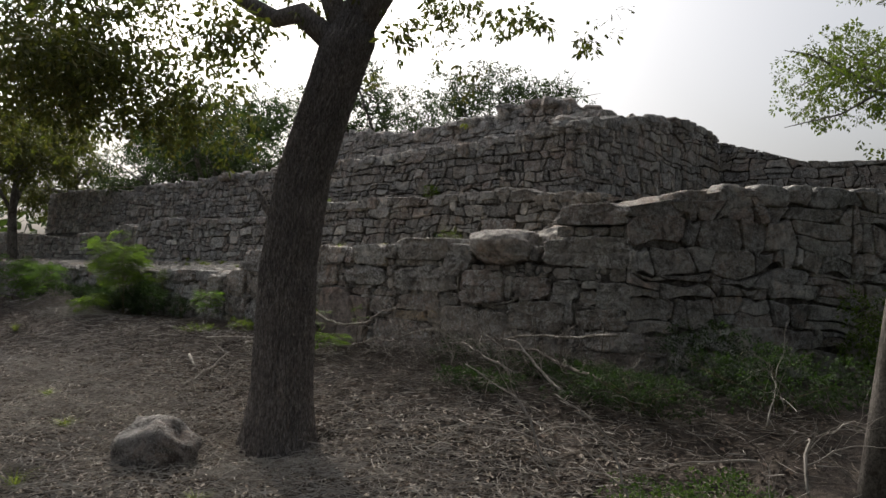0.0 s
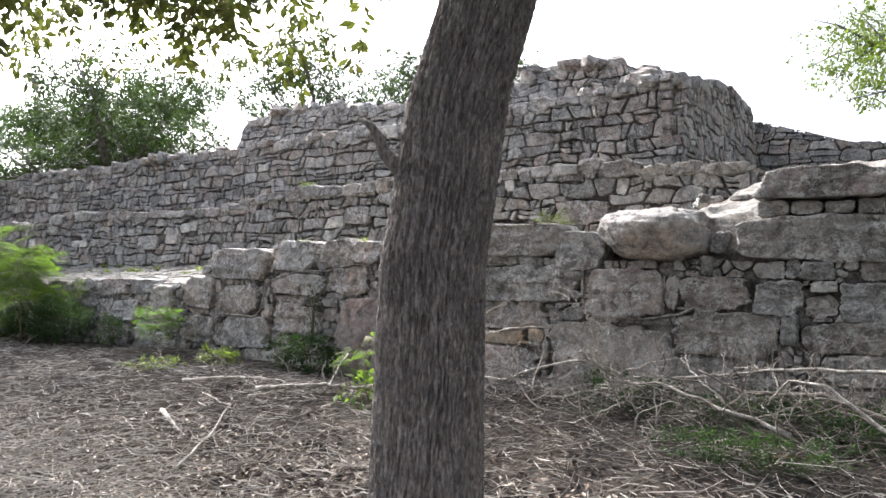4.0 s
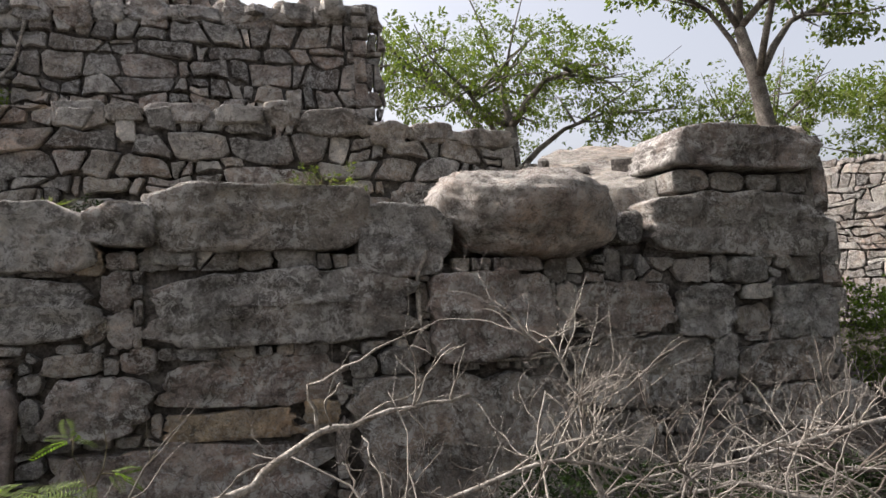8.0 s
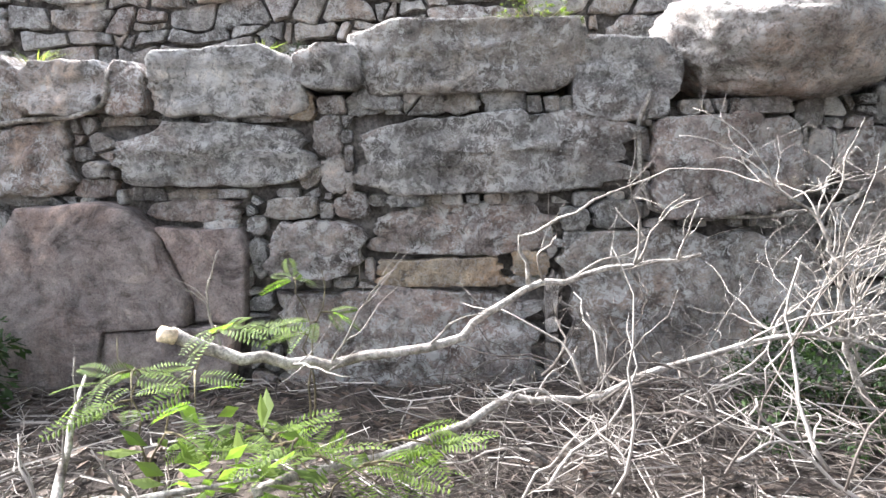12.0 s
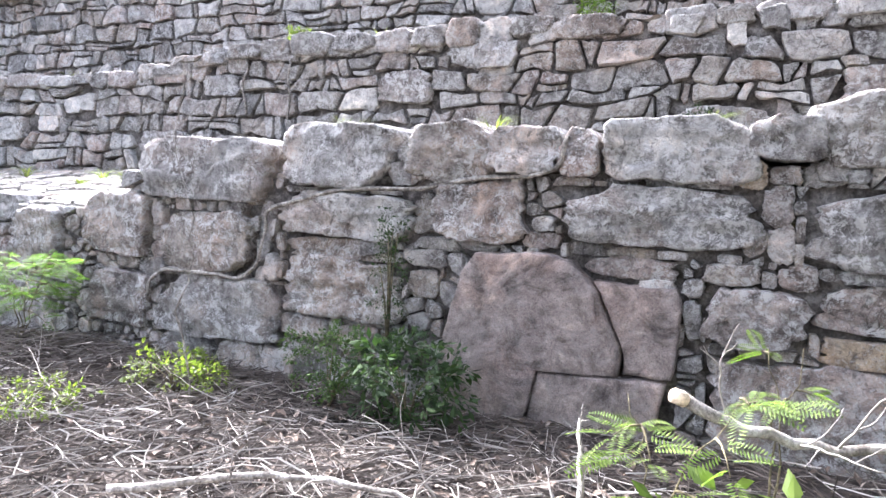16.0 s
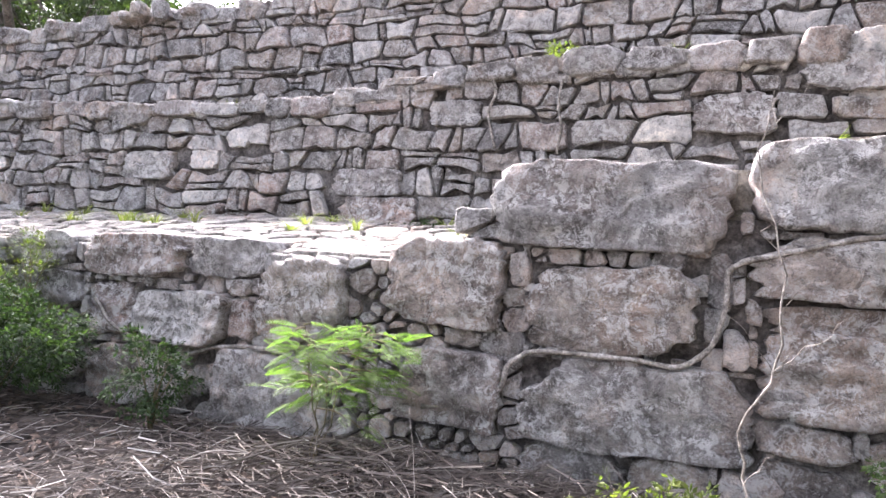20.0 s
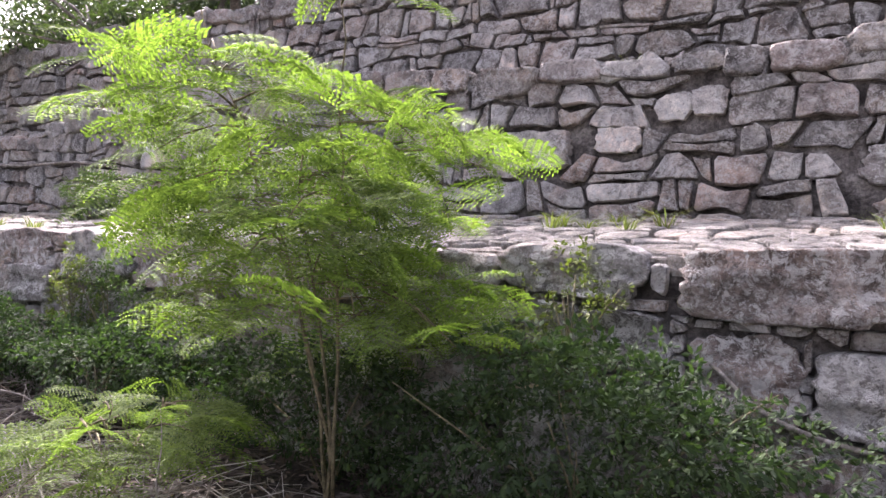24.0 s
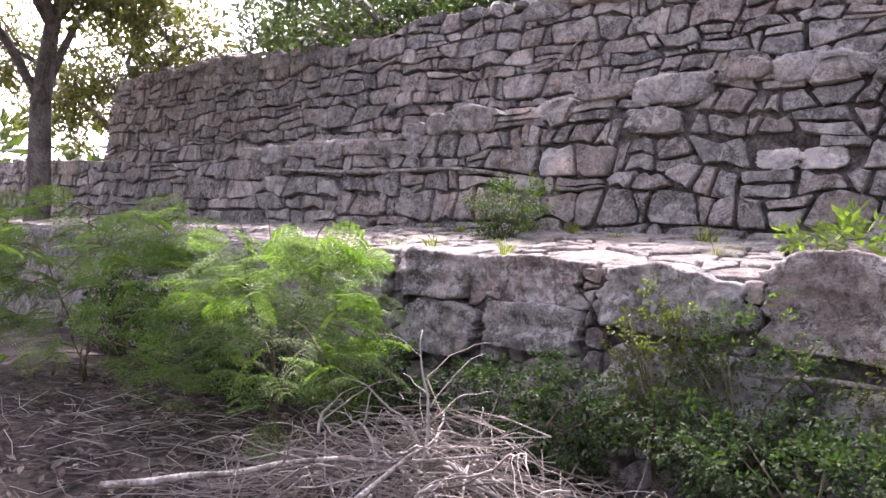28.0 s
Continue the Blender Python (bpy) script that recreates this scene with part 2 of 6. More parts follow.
leaf_fresh = island_tint("fresh_green_leaf", [(0.075, 0.13, 0.028), (0.11, 0.175, 0.04), (0.155, 0.225, 0.055), (0.06, 0.105, 0.026)], 0.7, 0.45)
green_stem = plain_rough("brown_green_stem", [(0.3, (0.07, 0.06, 0.035)), (0.7, (0.17, 0.145, 0.085))], 10, distance=0.004)
leaf_dark = island_tint("dark_shrub_leaf", [(0.018, 0.033, 0.013), (0.03, 0.052, 0.018), (0.048, 0.076, 0.025)], 0.85, 0.3)
leaf_mid = island_tint("green_shrub_leaf", [(0.035, 0.06, 0.02), (0.058, 0.092, 0.028), (0.09, 0.13, 0.038)], 0.8, 0.35)
leaf_yellow = island_tint("yellow_green_leaf", [(0.095, 0.125, 0.026), (0.13, 0.145, 0.034), (0.07, 0.1, 0.022)], 0.6, 0.4)
leaf_tree = island_tint("tree_leaf", [(0.024, 0.040, 0.014), (0.044, 0.068, 0.022), (0.068, 0.096, 0.028)], 0.55, 0.3)
leaf_tree_warm = island_tint("warm_tree_leaf", [(0.06, 0.065, 0.02), (0.1, 0.105, 0.03), (0.13, 0.11, 0.035)], 0.55, 0.35)
leaf_far = island_tint("far_tree_leaf", [(0.024, 0.037, 0.015), (0.04, 0.058, 0.022), (0.062, 0.086, 0.029)], 0.6, 0.3)
grass_leaf = island_tint("grass_blade", [(0.128, 0.160, 0.040), (0.200, 0.224, 0.064), (0.272, 0.264, 0.104)], 0.7, 0.35)


# ---- building helpers ----
def mesh_of(name, verts, faces, mat, smooth=True):
    me = bpy.data.meshes.new(name)
    me.from_pydata(verts, [], faces)
    me.materials.append(mat)
    if smooth:
        me.polygons.foreach_set("use_smooth", [True] * len(me.polygons))
    me.update()
    return me


def part(name, data, parent, label="", kind=""):
    """data: verts, faces, material. One mesh object under a thing or a part."""
    ob = new(name, mesh_of(name, *data))
    ob.parent = parent
    return tagged(ob, label, kind=kind)


def thing(name, label, category, at=(0, 0, 0), group="", kind=""):
    ob = new(name)
    ob.location = at
    return tagged(ob, label, category, group, kind)


class Heap:
    """Collects pieces into one mesh."""

    def __init__(self):
        self.v, self.f = [], []

    def add(self, verts, faces):
        k = len(self.v)
        self.v.extend(verts)
        self.f.extend([tuple(i + k for i in f) for f in faces])


def tube(points, radii, sides=6, cap=True):
    """A tapered tube along points."""
    pts = [Vector(p) for p in points]
    verts, faces = [], []
    side = None
    for i, p in enumerate(pts):
        d = (pts[min(i + 1, len(pts) - 1)] - pts[max(i - 1, 0)]).normalized()
        if side is None:
            side = d.orthogonal().normalized()
        side = (side - d * side.dot(d)).normalized()
        up = d.cross(side)
        for k in range(sides):
            a = 2 * math.pi * k / sides
            verts.append(p + (side * math.cos(a) + up * math.sin(a)) * radii[i])
    for i in range(len(pts) - 1):
        for k in range(sides):
            a, b = i * sides + k, i * sides + (k + 1) % sides
            faces.append((a, b, b + sides, a + sides))
    if cap:
        faces.append(tuple(range(sides))[::-1])
        faces.append(tuple((len(pts) - 1) * sides + k for k in range(sides)))
    return verts, faces


def interp(table):
    xs, ys = [a for a, _ in table], [b for _, b in table]
    return lambda u: float(np.interp(u, xs, ys))


# ---- masonry ----
def stone_mesh(ring, centre, lift, back, steps, rough, seed, place):
    """One stone from its outline: sides, a rounded shoulder and an uneven face. place maps (u, v, out) into the world."""
    K = len(ring)
    rows = [(1.0, -back), (1.0, lift * 0.15)] + list(steps)
    verts, faces = [], []
    tu, tv = random.uniform(-1, 1) * lift * 0.5, random.uniform(-1, 1) * lift * 0.5
    size = max(math.hypot(u - centre[0], v - centre[1]) for u, v in ring)
    for s, out in rows:
        for u, v in ring:
            pu, pv = centre[0] + (u - centre[0]) * s, centre[1] + (v - centre[1]) * s
            n = noise.noise(Vector((pu * 3.1, pv * 3.1, seed))) + 0.55 * noise.noise(Vector((pu * 8.0, pv * 8.0, seed))) + 0.35 * noise.noise(Vector((pu * 19.0, pv * 19.0, seed))) - 0.7 * max(0.0, 0.3 - abs(noise.noise(Vector((pu * 2.2, pv * 4.5, seed + 7)))) * 3)
            n += 0.6 * noise.noise(Vector((pu * 1.4, pv * 11.0, seed + 3))) + 0.25 * noise.noise(Vector((pu * 41.0, pv * 41.0, seed)))
            tilt = ((pu - centre[0]) * tu + (pv - centre[1]) * tv) / size if out > 0 else 0
            verts.append(place(pu, pv, out + (n * rough + tilt if out > 0 else 0)))
    n = noise.noise(Vector((centre[0] * 3.1, centre[1] * 3.1, seed)))
    verts.append(place(centre[0], centre[1], rows[-1][1] + n * rough))
    for i in range(len(rows) - 1):
        for k in range(K):
            a, b = i * K + k, i * K + (k + 1) % K
            faces.append((a, b, b + K, a + K))
    last = (len(rows) - 1) * K
    for k in range(K):
        faces.append((last + k, last + (k + 1) % K, len(verts) - 1))
    return verts, faces


def big_outline(u0, v0, u1, v1, power=4.0, wob=0.06, K=64, seed=0.0):
    """A block's outline: a squarish ring with broken corners, uneven sides and a ragged edge."""
    rng = random.Random(int(seed * 1000))
    cu, cv, a, b = (u0 + u1) / 2, (v0 + v1) / 2, (u1 - u0) / 2, (v1 - v0) / 2
    cuts = [(math.pi * (0.25 + 0.5 * k) + rng.uniform(-0.4, 0.4), rng.uniform(0.96, 1.3)) for k in range(4)]
    cuts += [(math.pi * 0.5 * k + rng.uniform(-0.16, 0.16), rng.uniform(0.9, 1.04)) for k in range(4)]
    lean = rng.uniform(-0.12, 0.12) * b
    ring = []
    for k in range(K):
        t = 2 * math.pi * k / K
        c, s = math.cos(t), math.sin(t)
        r = (abs(c) ** power + abs(s) ** power) ** (-1 / power)
        for way, reach in cuts:
            d = math.cos(t - way)
            if d > 0.2:
                r = min(r, reach / d)
        r *= 1 + wob * (0.6 * noise.noise(Vector((c * 1.2, s * 1.2, seed))) + 0.75 * noise.noise(Vector((c * 3.3, s * 3.3, seed + 9))) + 0.55 * noise.noise(Vector((c * 8, s * 8, seed + 4))) + 0.4 * noise.noise(Vector((c * 19, s * 19, seed + 4))))
        ring.append((cu + a * r * c + lean * r * s, cv + b * r * s))
    return ring, (cu, cv)


def inside(rect, u, v, grow):
    u0, v0, u1, v1, power = rect
    a, b = (u1 - u0) / 2 + grow, (v1 - v0) / 2 + grow
    return (abs((u - (u0 + u1) / 2) / a) ** power + abs((v - (v0 + v1) / 2) / b) ** power) < 1


def clip(poly, nx, ny, reach):
    """The part of a polygon on the near side of a line."""
    out = []
    for i, p in enumerate(poly):
        q = poly[i - 1]
        a, b = q[0] * nx + q[1] * ny - reach, p[0] * nx + p[1] * ny - reach
        if (a > 0) != (b > 0):
            t = a / (a - b)
            out.append((q[0] + (p[0] - q[0]) * t, q[1] + (p[1] - q[1]) * t))
        if b <= 0:
            out.append(p)
    return out


def rubble(u0, u1, lo, hi, size, blocks, seed, wide=1.5, gap=0.012, metric=1.15, bare=0.0):
    """Fills a wall face with fitted stones round the large blocks: outlines and centres."""
    rng = random.Random(seed)
    seeds, cells = [], {}
    top = max(hi(u0 + (u1 - u0) * i / 60) for i in range(61))
    low = min(lo(u0 + (u1 - u0) * i / 60) for i in range(61))
    tries = int((u1 - u0) * (top - low) / (size * size / wide) * 22)
    cell = size * 1.6
    for _ in range(tries):
        u, v = rng.uniform(u0, u1), rng.uniform(low, top)
        if v < lo(u) or v > hi(u) - 0.03:
            continue
        pick = rng.random()
        r = size * (rng.uniform(0.4, 0.65) if pick < 0.4 else rng.uniform(0.75, 1.15) if pick < 0.8 else rng.uniform(1.2, 1.75))
        key = (int(u // cell), int(v * wide // cell))
        near = [q for i in (-1, 0, 1) for j in (-1, 0, 1) for q in cells.get((key[0] + i, key[1] + j), ())]
        if any(((q[0] - u) ** 2 + ((q[1] - v) * wide) ** 2) < (0.5 * (r + q[2]) * 0.86) ** 2 for q in near):
            continue
        if any(inside(b, u, v, size * 0.16) for b in blocks if b[0] - 1 < u < b[2] + 1):
            continue
        q = (u, v, r)
        seeds.append(q)
        cells.setdefault(key, []).append(q)
    out = []
    for u, v, r in seeds:
        key = (int(u // cell), int(v * wide // cell))
        near = [q for i in (-2, -1, 0, 1, 2) for j in (-2, -1, 0, 1, 2) for q in cells.get((key[0] + i, key[1] + j), ()) if q[0] != u]
        slack = gap * rng.choice((0.45, 0.8, 1.0, 1.5))
        m = size * 1.35
        poly = [(-m, -m * 0.7), (m, -m * 0.7), (m, m * 0.7), (-m, m * 0.7)]
        for q in near:
            du, dv = q[0] - u, (q[1] - v) * metric
            d = math.hypot(du, dv)
            poly = clip(poly, du / d, dv / d, 0.5 * (d + (r * r - q[2] * q[2]) * 0.25 / d) - slack)
        for b in blocks:
            if b[0] - 0.6 < u < b[2] + 0.6:
                du, dv = min(max(u, b[0]), b[2]) - u, (min(max(v, b[1]), b[3]) - v) * metric
                d = math.hypot(du, dv)
                if d > 1e-6:
                    poly = clip(poly, du / d, dv / d, d - slack)
        poly = clip(poly, 1, 0, u1 - u)
        poly = clip(poly, -1, 0, u - u0)
        poly = clip(poly, 0, 1, (hi(u) - v) * metric)
        poly = clip(poly, 0, -1, (v - lo(u)) * metric)
        if len(poly) < 3:
            continue
        area = 0.5 * abs(sum(poly[i - 1][0] * poly[i][1] - poly[i][0] * poly[i - 1][1] for i in range(len(poly))))
        if area < 0.0016 or (area < 0.008 and rng.random() < bare):
            continue
        ring = []
        for i, p in enumerate(poly):
            a, c = poly[i - 1], poly[(i + 1) % len(poly)]
            for w, t in ((a, rng.uniform(0.05, 0.3)), (c, rng.uniform(0.05, 0.3))):
                ring.append((p[0] + (w[0] - p[0]) * t, p[1] + (w[1] - p[1]) * t))
            ln = math.hypot(c[0] - p[0], c[1] - p[1])
            if ln > 0.16:
                k = rng.uniform(-0.05, 0.02) * ln
                ring.append(((p[0] + c[0]) / 2 - (c[1] - p[1]) / ln * -k, (p[1] + c[1]) / 2 - (c[0] - p[0]) / ln * k))
        ring = [(u + p[0], v + p[1] / metric) for p in ring]
        K = len(ring)
        out.append((ring, (sum(p[0] for p in ring) / K, sum(p[1] for p in ring) / K)))
    return out


def round_ring(poly, rng, shrink):
    """Cuts the corners of a stone's outline, roughens it and draws it in by the joint's half width."""
    n = len(poly)
    c = (sum(p[0] for p in poly) / n, sum(p[1] for p in poly) / n)
    ring = []
    for i, p in enumerate(poly):
        for w, t in ((poly[i - 1], rng.uniform(0.05, 0.26)), (poly[(i + 1) % n], rng.uniform(0.05, 0.26))):
            q = (p[0] + (w[0] - p[0]) * t, p[1] + (w[1] - p[1]) * t)
            d = max(1e-4, math.hypot(q[0] - c[0], q[1] - c[1]))
            k = min(0.42, shrink * rng.uniform(0.3, 2.0) / d)
            ring.append((q[0] + (c[0] - q[0]) * k, q[1] + (c[1] - q[1]) * k))
    return ring, c


def courses(u0, u1, lo, hi, height, width, blocks, seed, gap=0.013):
    """Rubble brought to rough courses: squarish stones, some split, in wavering lines."""
    rng = random.Random(seed)
    n = 60
    top, low = max(hi(u0 + (u1 - u0) * i / n) for i in range(n + 1)), min(lo(u0 + (u1 - u0) * i / n) for i in range(n + 1))
    lines = [low]
    while lines[-1] < top + height:
        lines.append(lines[-1] + height * rng.uniform(0.55, 1.5))

    def line(k, u):
        return lines[k] + height * (0.5 * noise.noise(Vector((u * 0.8, k * 7.1, seed))) + 0.5 * noise.noise(Vector((u * 2.7, k * 3.3, seed + 5))))

    out = []
    for k in range(len(lines) - 1):
        u, skew = u0, 0.0
        while u < u1:
            w = width * rng.choice((rng.uniform(0.2, 0.4), rng.uniform(0.5, 0.8), rng.uniform(0.8, 1.2), rng.uniform(1.1, 1.7)))
            nxt = rng.uniform(-0.36, 0.36) * min(height, w)
            a, b, e = u, min(u + w, u1), 0.5 * (u + min(u + w, u1))
            poly = [(a - skew, line(k, a)), (e, line(k, e) + rng.uniform(-0.2, 0.2) * height), (b - nxt, line(k, b)),
                    (b + nxt, line(k + 1, b)), (e, line(k + 1, e) + rng.uniform(-0.2, 0.2) * height), (a + skew, line(k + 1, a))]
            u, skew = u + w, nxt
            pieces, roll = [poly], rng.random()
            if roll < 0.26 and w > 0.6 * width:
                t = rng.choice((0.36, 0.5, 0.66))
                m = [(poly[i][0] * (1 - t) + poly[j][0] * t, poly[i][1] * (1 - t) + poly[j][1] * t) for i, j in ((0, 5), (1, 4), (2, 3))]
                pieces = [poly[:3] + [m[2], m[1], m[0]], [m[0], m[1], m[2]] + poly[3:]]
            elif roll < 0.34 and w > 0.9 * width:
                pieces = [[poly[0], poly[1], poly[4], poly[5]], [poly[1], poly[2], poly[3], poly[4]]]
            for p in pieces:
                p = [(x, min(y, hi(x))) for x, y in p]
                p = [(x, max(y, lo(x))) for x, y in p]
                c = (sum(x for x, _ in p) / len(p), sum(y for _, y in p) / len(p))
                bad = False
                for bl in blocks:
                    if bl[0] - 0.7 < c[0] < bl[2] + 0.7:
                        du, dv = min(max(c[0], bl[0]), bl[2]) - c[0], min(max(c[1], bl[1]), bl[3]) - c[1]
                        d = math.hypot(du, dv)
                        if d < 0.02:
                            bad = True
                            break
                        p = clip([(x - c[0], y - c[1]) for x, y in p], du / d, dv / d, d)
                        p = [(x + c[0], y + c[1]) for x, y in p]
                if bad or len(p) < 3:
                    continue
                area = 0.5 * abs(sum(p[i - 1][0] * p[i][1] - p[i][0] * p[i - 1][1] for i in range(len(p))))
                if area > (0.0022 if rng.random() < 0.8 else 0.012) and max(y for _, y in p) - min(y for _, y in p) > 0.06:
                    out.append(round_ring(p, rng, gap))
    return out


def lay_rubble(wall, stones, place, pick, mat, joined, lift=(0.01, 0.045), limit=300, name="stone", back=0.1, rough=0.012):
    """Stones that pick() chooses become parts, the others one joined part."""
    heap, made = Heap(), 0
    order = sorted(stones, key=lambda s: pick(s[1]))
    for ring, centre in order:
        up = random.uniform(*lift)
        data = stone_mesh(ring, centre, up, back, ((0.97, up * 0.75), (0.87, up), (0.45, up)), rough, random.uniform(0, 50), place)
        if made < limit:
            part(name, (*data, mat, False), wall)
            made += 1
        else:
            heap.add(*data)
    if heap.v:
        part("rubble_stones", (heap.v, heap.f, joined, False), wall, kind="stuff")


def megalith(wall, place, rect, mat=None, lift=0.06, back=0.3, wob=0.15, name="megalith", label="", rough=0.04, detail=64):
    u0, v0, u1, v1, power = rect
    seed = u0 * 3.7 + v0 * 1.3
    ring, centre = big_outline(u0 - 0.015, v0 - 0.015, u1 + 0.015, v1 + 0.015, power + 1.6, wob, detail, seed)
    steps = ((0.97, lift * 0.7), (0.9, lift), (0.7, lift), (0.4, lift)) if detail < 40 else ((0.992, lift * 0.72), (0.972, lift * 0.96), (0.92, lift), (0.84, lift), (0.75, lift), (0.65, lift), (0.54, lift), (0.42, lift), (0.29, lift), (0.15, lift))
    return part(name, (*stone_mesh(ring, centre, lift, back, steps, rough, seed, place), mat or stone_big), wall, label)


def core(wall, us, place, hi, low, depth, mat, name="core", slope=0.0):
    """The wall's body of dark mortar and earth behind the stones, with its rough level top."""
    verts, faces = [], []
    rows = 7
    for u in us:
        h = hi(u) - 0.04
        verts.append(place(u, low, -0.035))
        edge = place(u, h, -0.035)
        for j in range(rows):
            d = depth(u) * j / (rows - 1)
            verts.append((u, edge.y + d, h + slope * d + (0.03 * noise.noise(Vector((u * 2, d * 3, h))) if j else 0)))
        verts.append((u, edge.y + depth(u), low))
    n = rows + 2
    for i in range(len(us) - 1):
        for j in range(n - 1):
            faces.append((i * n + j, (i + 1) * n + j, (i + 1) * n + j + 1, i * n + j + 1))
    faces.append(tuple(range(n))[::-1])
    faces.append(tuple((len(us) - 1) * n + j for j in range(n)))
    ob = part(name, (verts, [f[::-1] for f in faces], mat, False), wall)
    me = ob.data
    me.materials.append(terrace_earth)
    for p in me.polygons:
        if abs(p.normal.z) > 0.6:
            p.material_index = 1
    return ob


def coping(wall, place, u0, u1, top, seed, width=(0.28, 0.7), height=(0.14, 0.26), name="coping_stone"):
    """Uneven larger stones along a wall's top edge."""
    rng = random.Random(seed)
    u = u0
    while u < u1:
        w, h = rng.uniform(*width), rng.uniform(*height)
        v = top(u + w / 2)
        if rng.random() < 0.93:
            megalith(wall, place, (u, v - h * rng.uniform(0.75, 0.95), min(u + w - 0.015, u1), v + h * rng.uniform(0.1, 0.25), rng.uniform(2.2, 4)), stone_small, lift=rng.uniform(0.02, 0.09), back=rng.uniform(0.25, 0.45), wob=0.16, name=name, rough=0.02, detail=26)
        u += w


def loose_rocks(wall, count, spot, size, seed, name="loose_stone"):
    """Tumbled stones lying on a ledge; spot gives a place."""
    rng = random.Random(seed)
    for _ in range(count):
        x, y, z = spot(rng)
        sx, sy, sz = size * rng.uniform(0.5, 1.4), size * rng.uniform(0.5, 1.2), size * rng.uniform(0.3, 0.8)
        sd, turn = rng.uniform(0, 99), rng.uniform(0, 6.28)
        verts, faces = [], []
        for i in range(6):
            for j in range(9):
                a, c = math.pi * i / 5, 2 * math.pi * j / 9
                d = Vector((math.cos(c) * math.sin(a), math.sin(c) * math.sin(a), math.cos(a)))
                e = Vector([math.copysign(abs(q) ** 0.7, q) for q in d]) * (1 + 0.35 * noise.noise(d * 1.6 + Vector((sd, 0, 0))))
                px, py = e.x * sx, e.y * sy
                verts.append((x + px * math.cos(turn) - py * math.sin(turn), y + px * math.sin(turn) + py * math.cos(turn), z + e.z * sz + sz * 0.3))
        for i in range(5):
            for j in range(9):
                a, c = i * 9 + j, i * 9 + (j + 1) % 9
                faces.append((a, a + 9, c + 9, c))
        part(name, (verts, faces, stone_small, False), wall)
# ---- ground ----
def ground_height(x, y):
    fall = min(1.0, max(0.0, (-1.5 - y) / 2.6))
    near = math.exp(-((x + 5) / 22) ** 2 - ((y + 3) / 14) ** 2)
    return near * (0.07 * noise.noise(Vector((x * 0.5, y * 0.5, 3))) + 0.035 * noise.noise(Vector((x * 1.9, y * 1.9, 7)))) - 0.02 - 0.62 * fall * fall * (3 - 2 * fall) - 0.2 * math.exp(-(((x + 1.0) ** 2 + (y + 4.1) ** 2) / 1.6))


def graded(a, b, n, centre, reach):
    """Steps from a to b, dense near the centre."""
    out = {round(centre + reach * (2 * i / n - 1), 3) for i in range(n + 1)}
    d = reach
    while d < max(centre - a, b - centre):
        d *= 1.35
        out |= {round(max(a, centre - d), 2), round(min(b, centre + d), 2)}
    return sorted(out)


gx, gy = graded(-600, 600, 150, -6, 17), graded(-600, 600, 70, -4, 9)
ground = new("ground", mesh_of("ground", [(x, y, ground_height(x, y)) for y in gy for x in gx],
    [(j * len(gx) + i, j * len(gx) + i + 1, (j + 1) * len(gx) + i + 1, (j + 1) * len(gx) + i)
     for j in range(len(gy) - 1) for i in range(len(gx) - 1)], earth))
tagged(ground, "brown earth under dry leaf and twig litter", "ground", kind="structure")

# ---- lower megalith wall ----
wall_lower = thing("wall_lower", "lower retaining wall of huge weathered limestone blocks with small chinking stones", "stone wall", kind="structure")


def low_place(u, v, out):
    return Vector((u, 0.06 * v - out, v))


MEGALITHS_LEFT = [
    (-17.32, 0.9, -16.7, 1.2, 4), (-16.67, 0.93, -15.87, 1.19, 4), (-16.5, 0.65, -15.83, 0.91, 5), (-17.27, 0.52, -16.56, 0.86, 4), (-15.77, 0.83, -14.97, 1.19, 4),
    (-14.86, 0.84, -13.89, 1.3, 3.5), (-14.6, 0.4, -13.87, 0.72, 3), (-13.8, 0.48, -13.15, 0.78, 3.5), (-13.84, 0.84, -12.95, 1.2, 4), (-12.9, 0.86, -12.05, 1.18, 4),
    (-12.02, 1.0, -11.3, 1.23, 4), (-12.4, 0.72, -11.92, 0.94, 3), (-11.86, 0.66, -11.2, 0.94, 4), (-12.55, 0.38, -11.95, 0.66, 3), (-11.9, 0.1, -11.15, 0.6, 3)]
MEGALITHS_FAR = [
    (-13.1, 0.45, -12.6, 0.8, 3), (-13.7, -0.1, -12.7, 0.4, 3), (-15.7, 0.3, -14.7, 0.78, 3.5), (-16.8, -0.1, -15.8, 0.48, 3.5), (-14.7, -0.1, -13.8, 0.34, 3), (-18.3, 0.75, -17.4, 1.15, 4),
    (-12.6, -0.1, -11.95, 0.32, 3), (-11.05, 0.02, -10.1, 0.44, 3), (-11.12, 0.5, -10.68, 0.88, 3)]
MEGALITHS_MID = [
    (-11.21, 0.94, -10.25, 1.25, 5), (-10.22, 0.99, -9.57, 1.23, 5), (-9.57, 0.6, -8.91, 1.13, 3), (-10.62, 0.5, -9.82, 0.85, 4),
    (-9.88, -0.1, -8.98, 0.49, 2.6), (-8.61, 0.79, -7.86, 1.3, 4), (-8.48, 0.2, -7.86, 0.64, 4), (-7.7, 0.73, -6.79, 1.18, 4),
    (-7.73, 0.2, -6.54, 0.65, 4.5), (-6.59, 1.05, -5.47, 1.36, 5), (-6.52, 0.47, -5.52, 0.89, 4), (-6.05, -0.1, -5.3, 0.14, 3), (-5.3, 1.09, -4.66, 1.47, 3.5)]
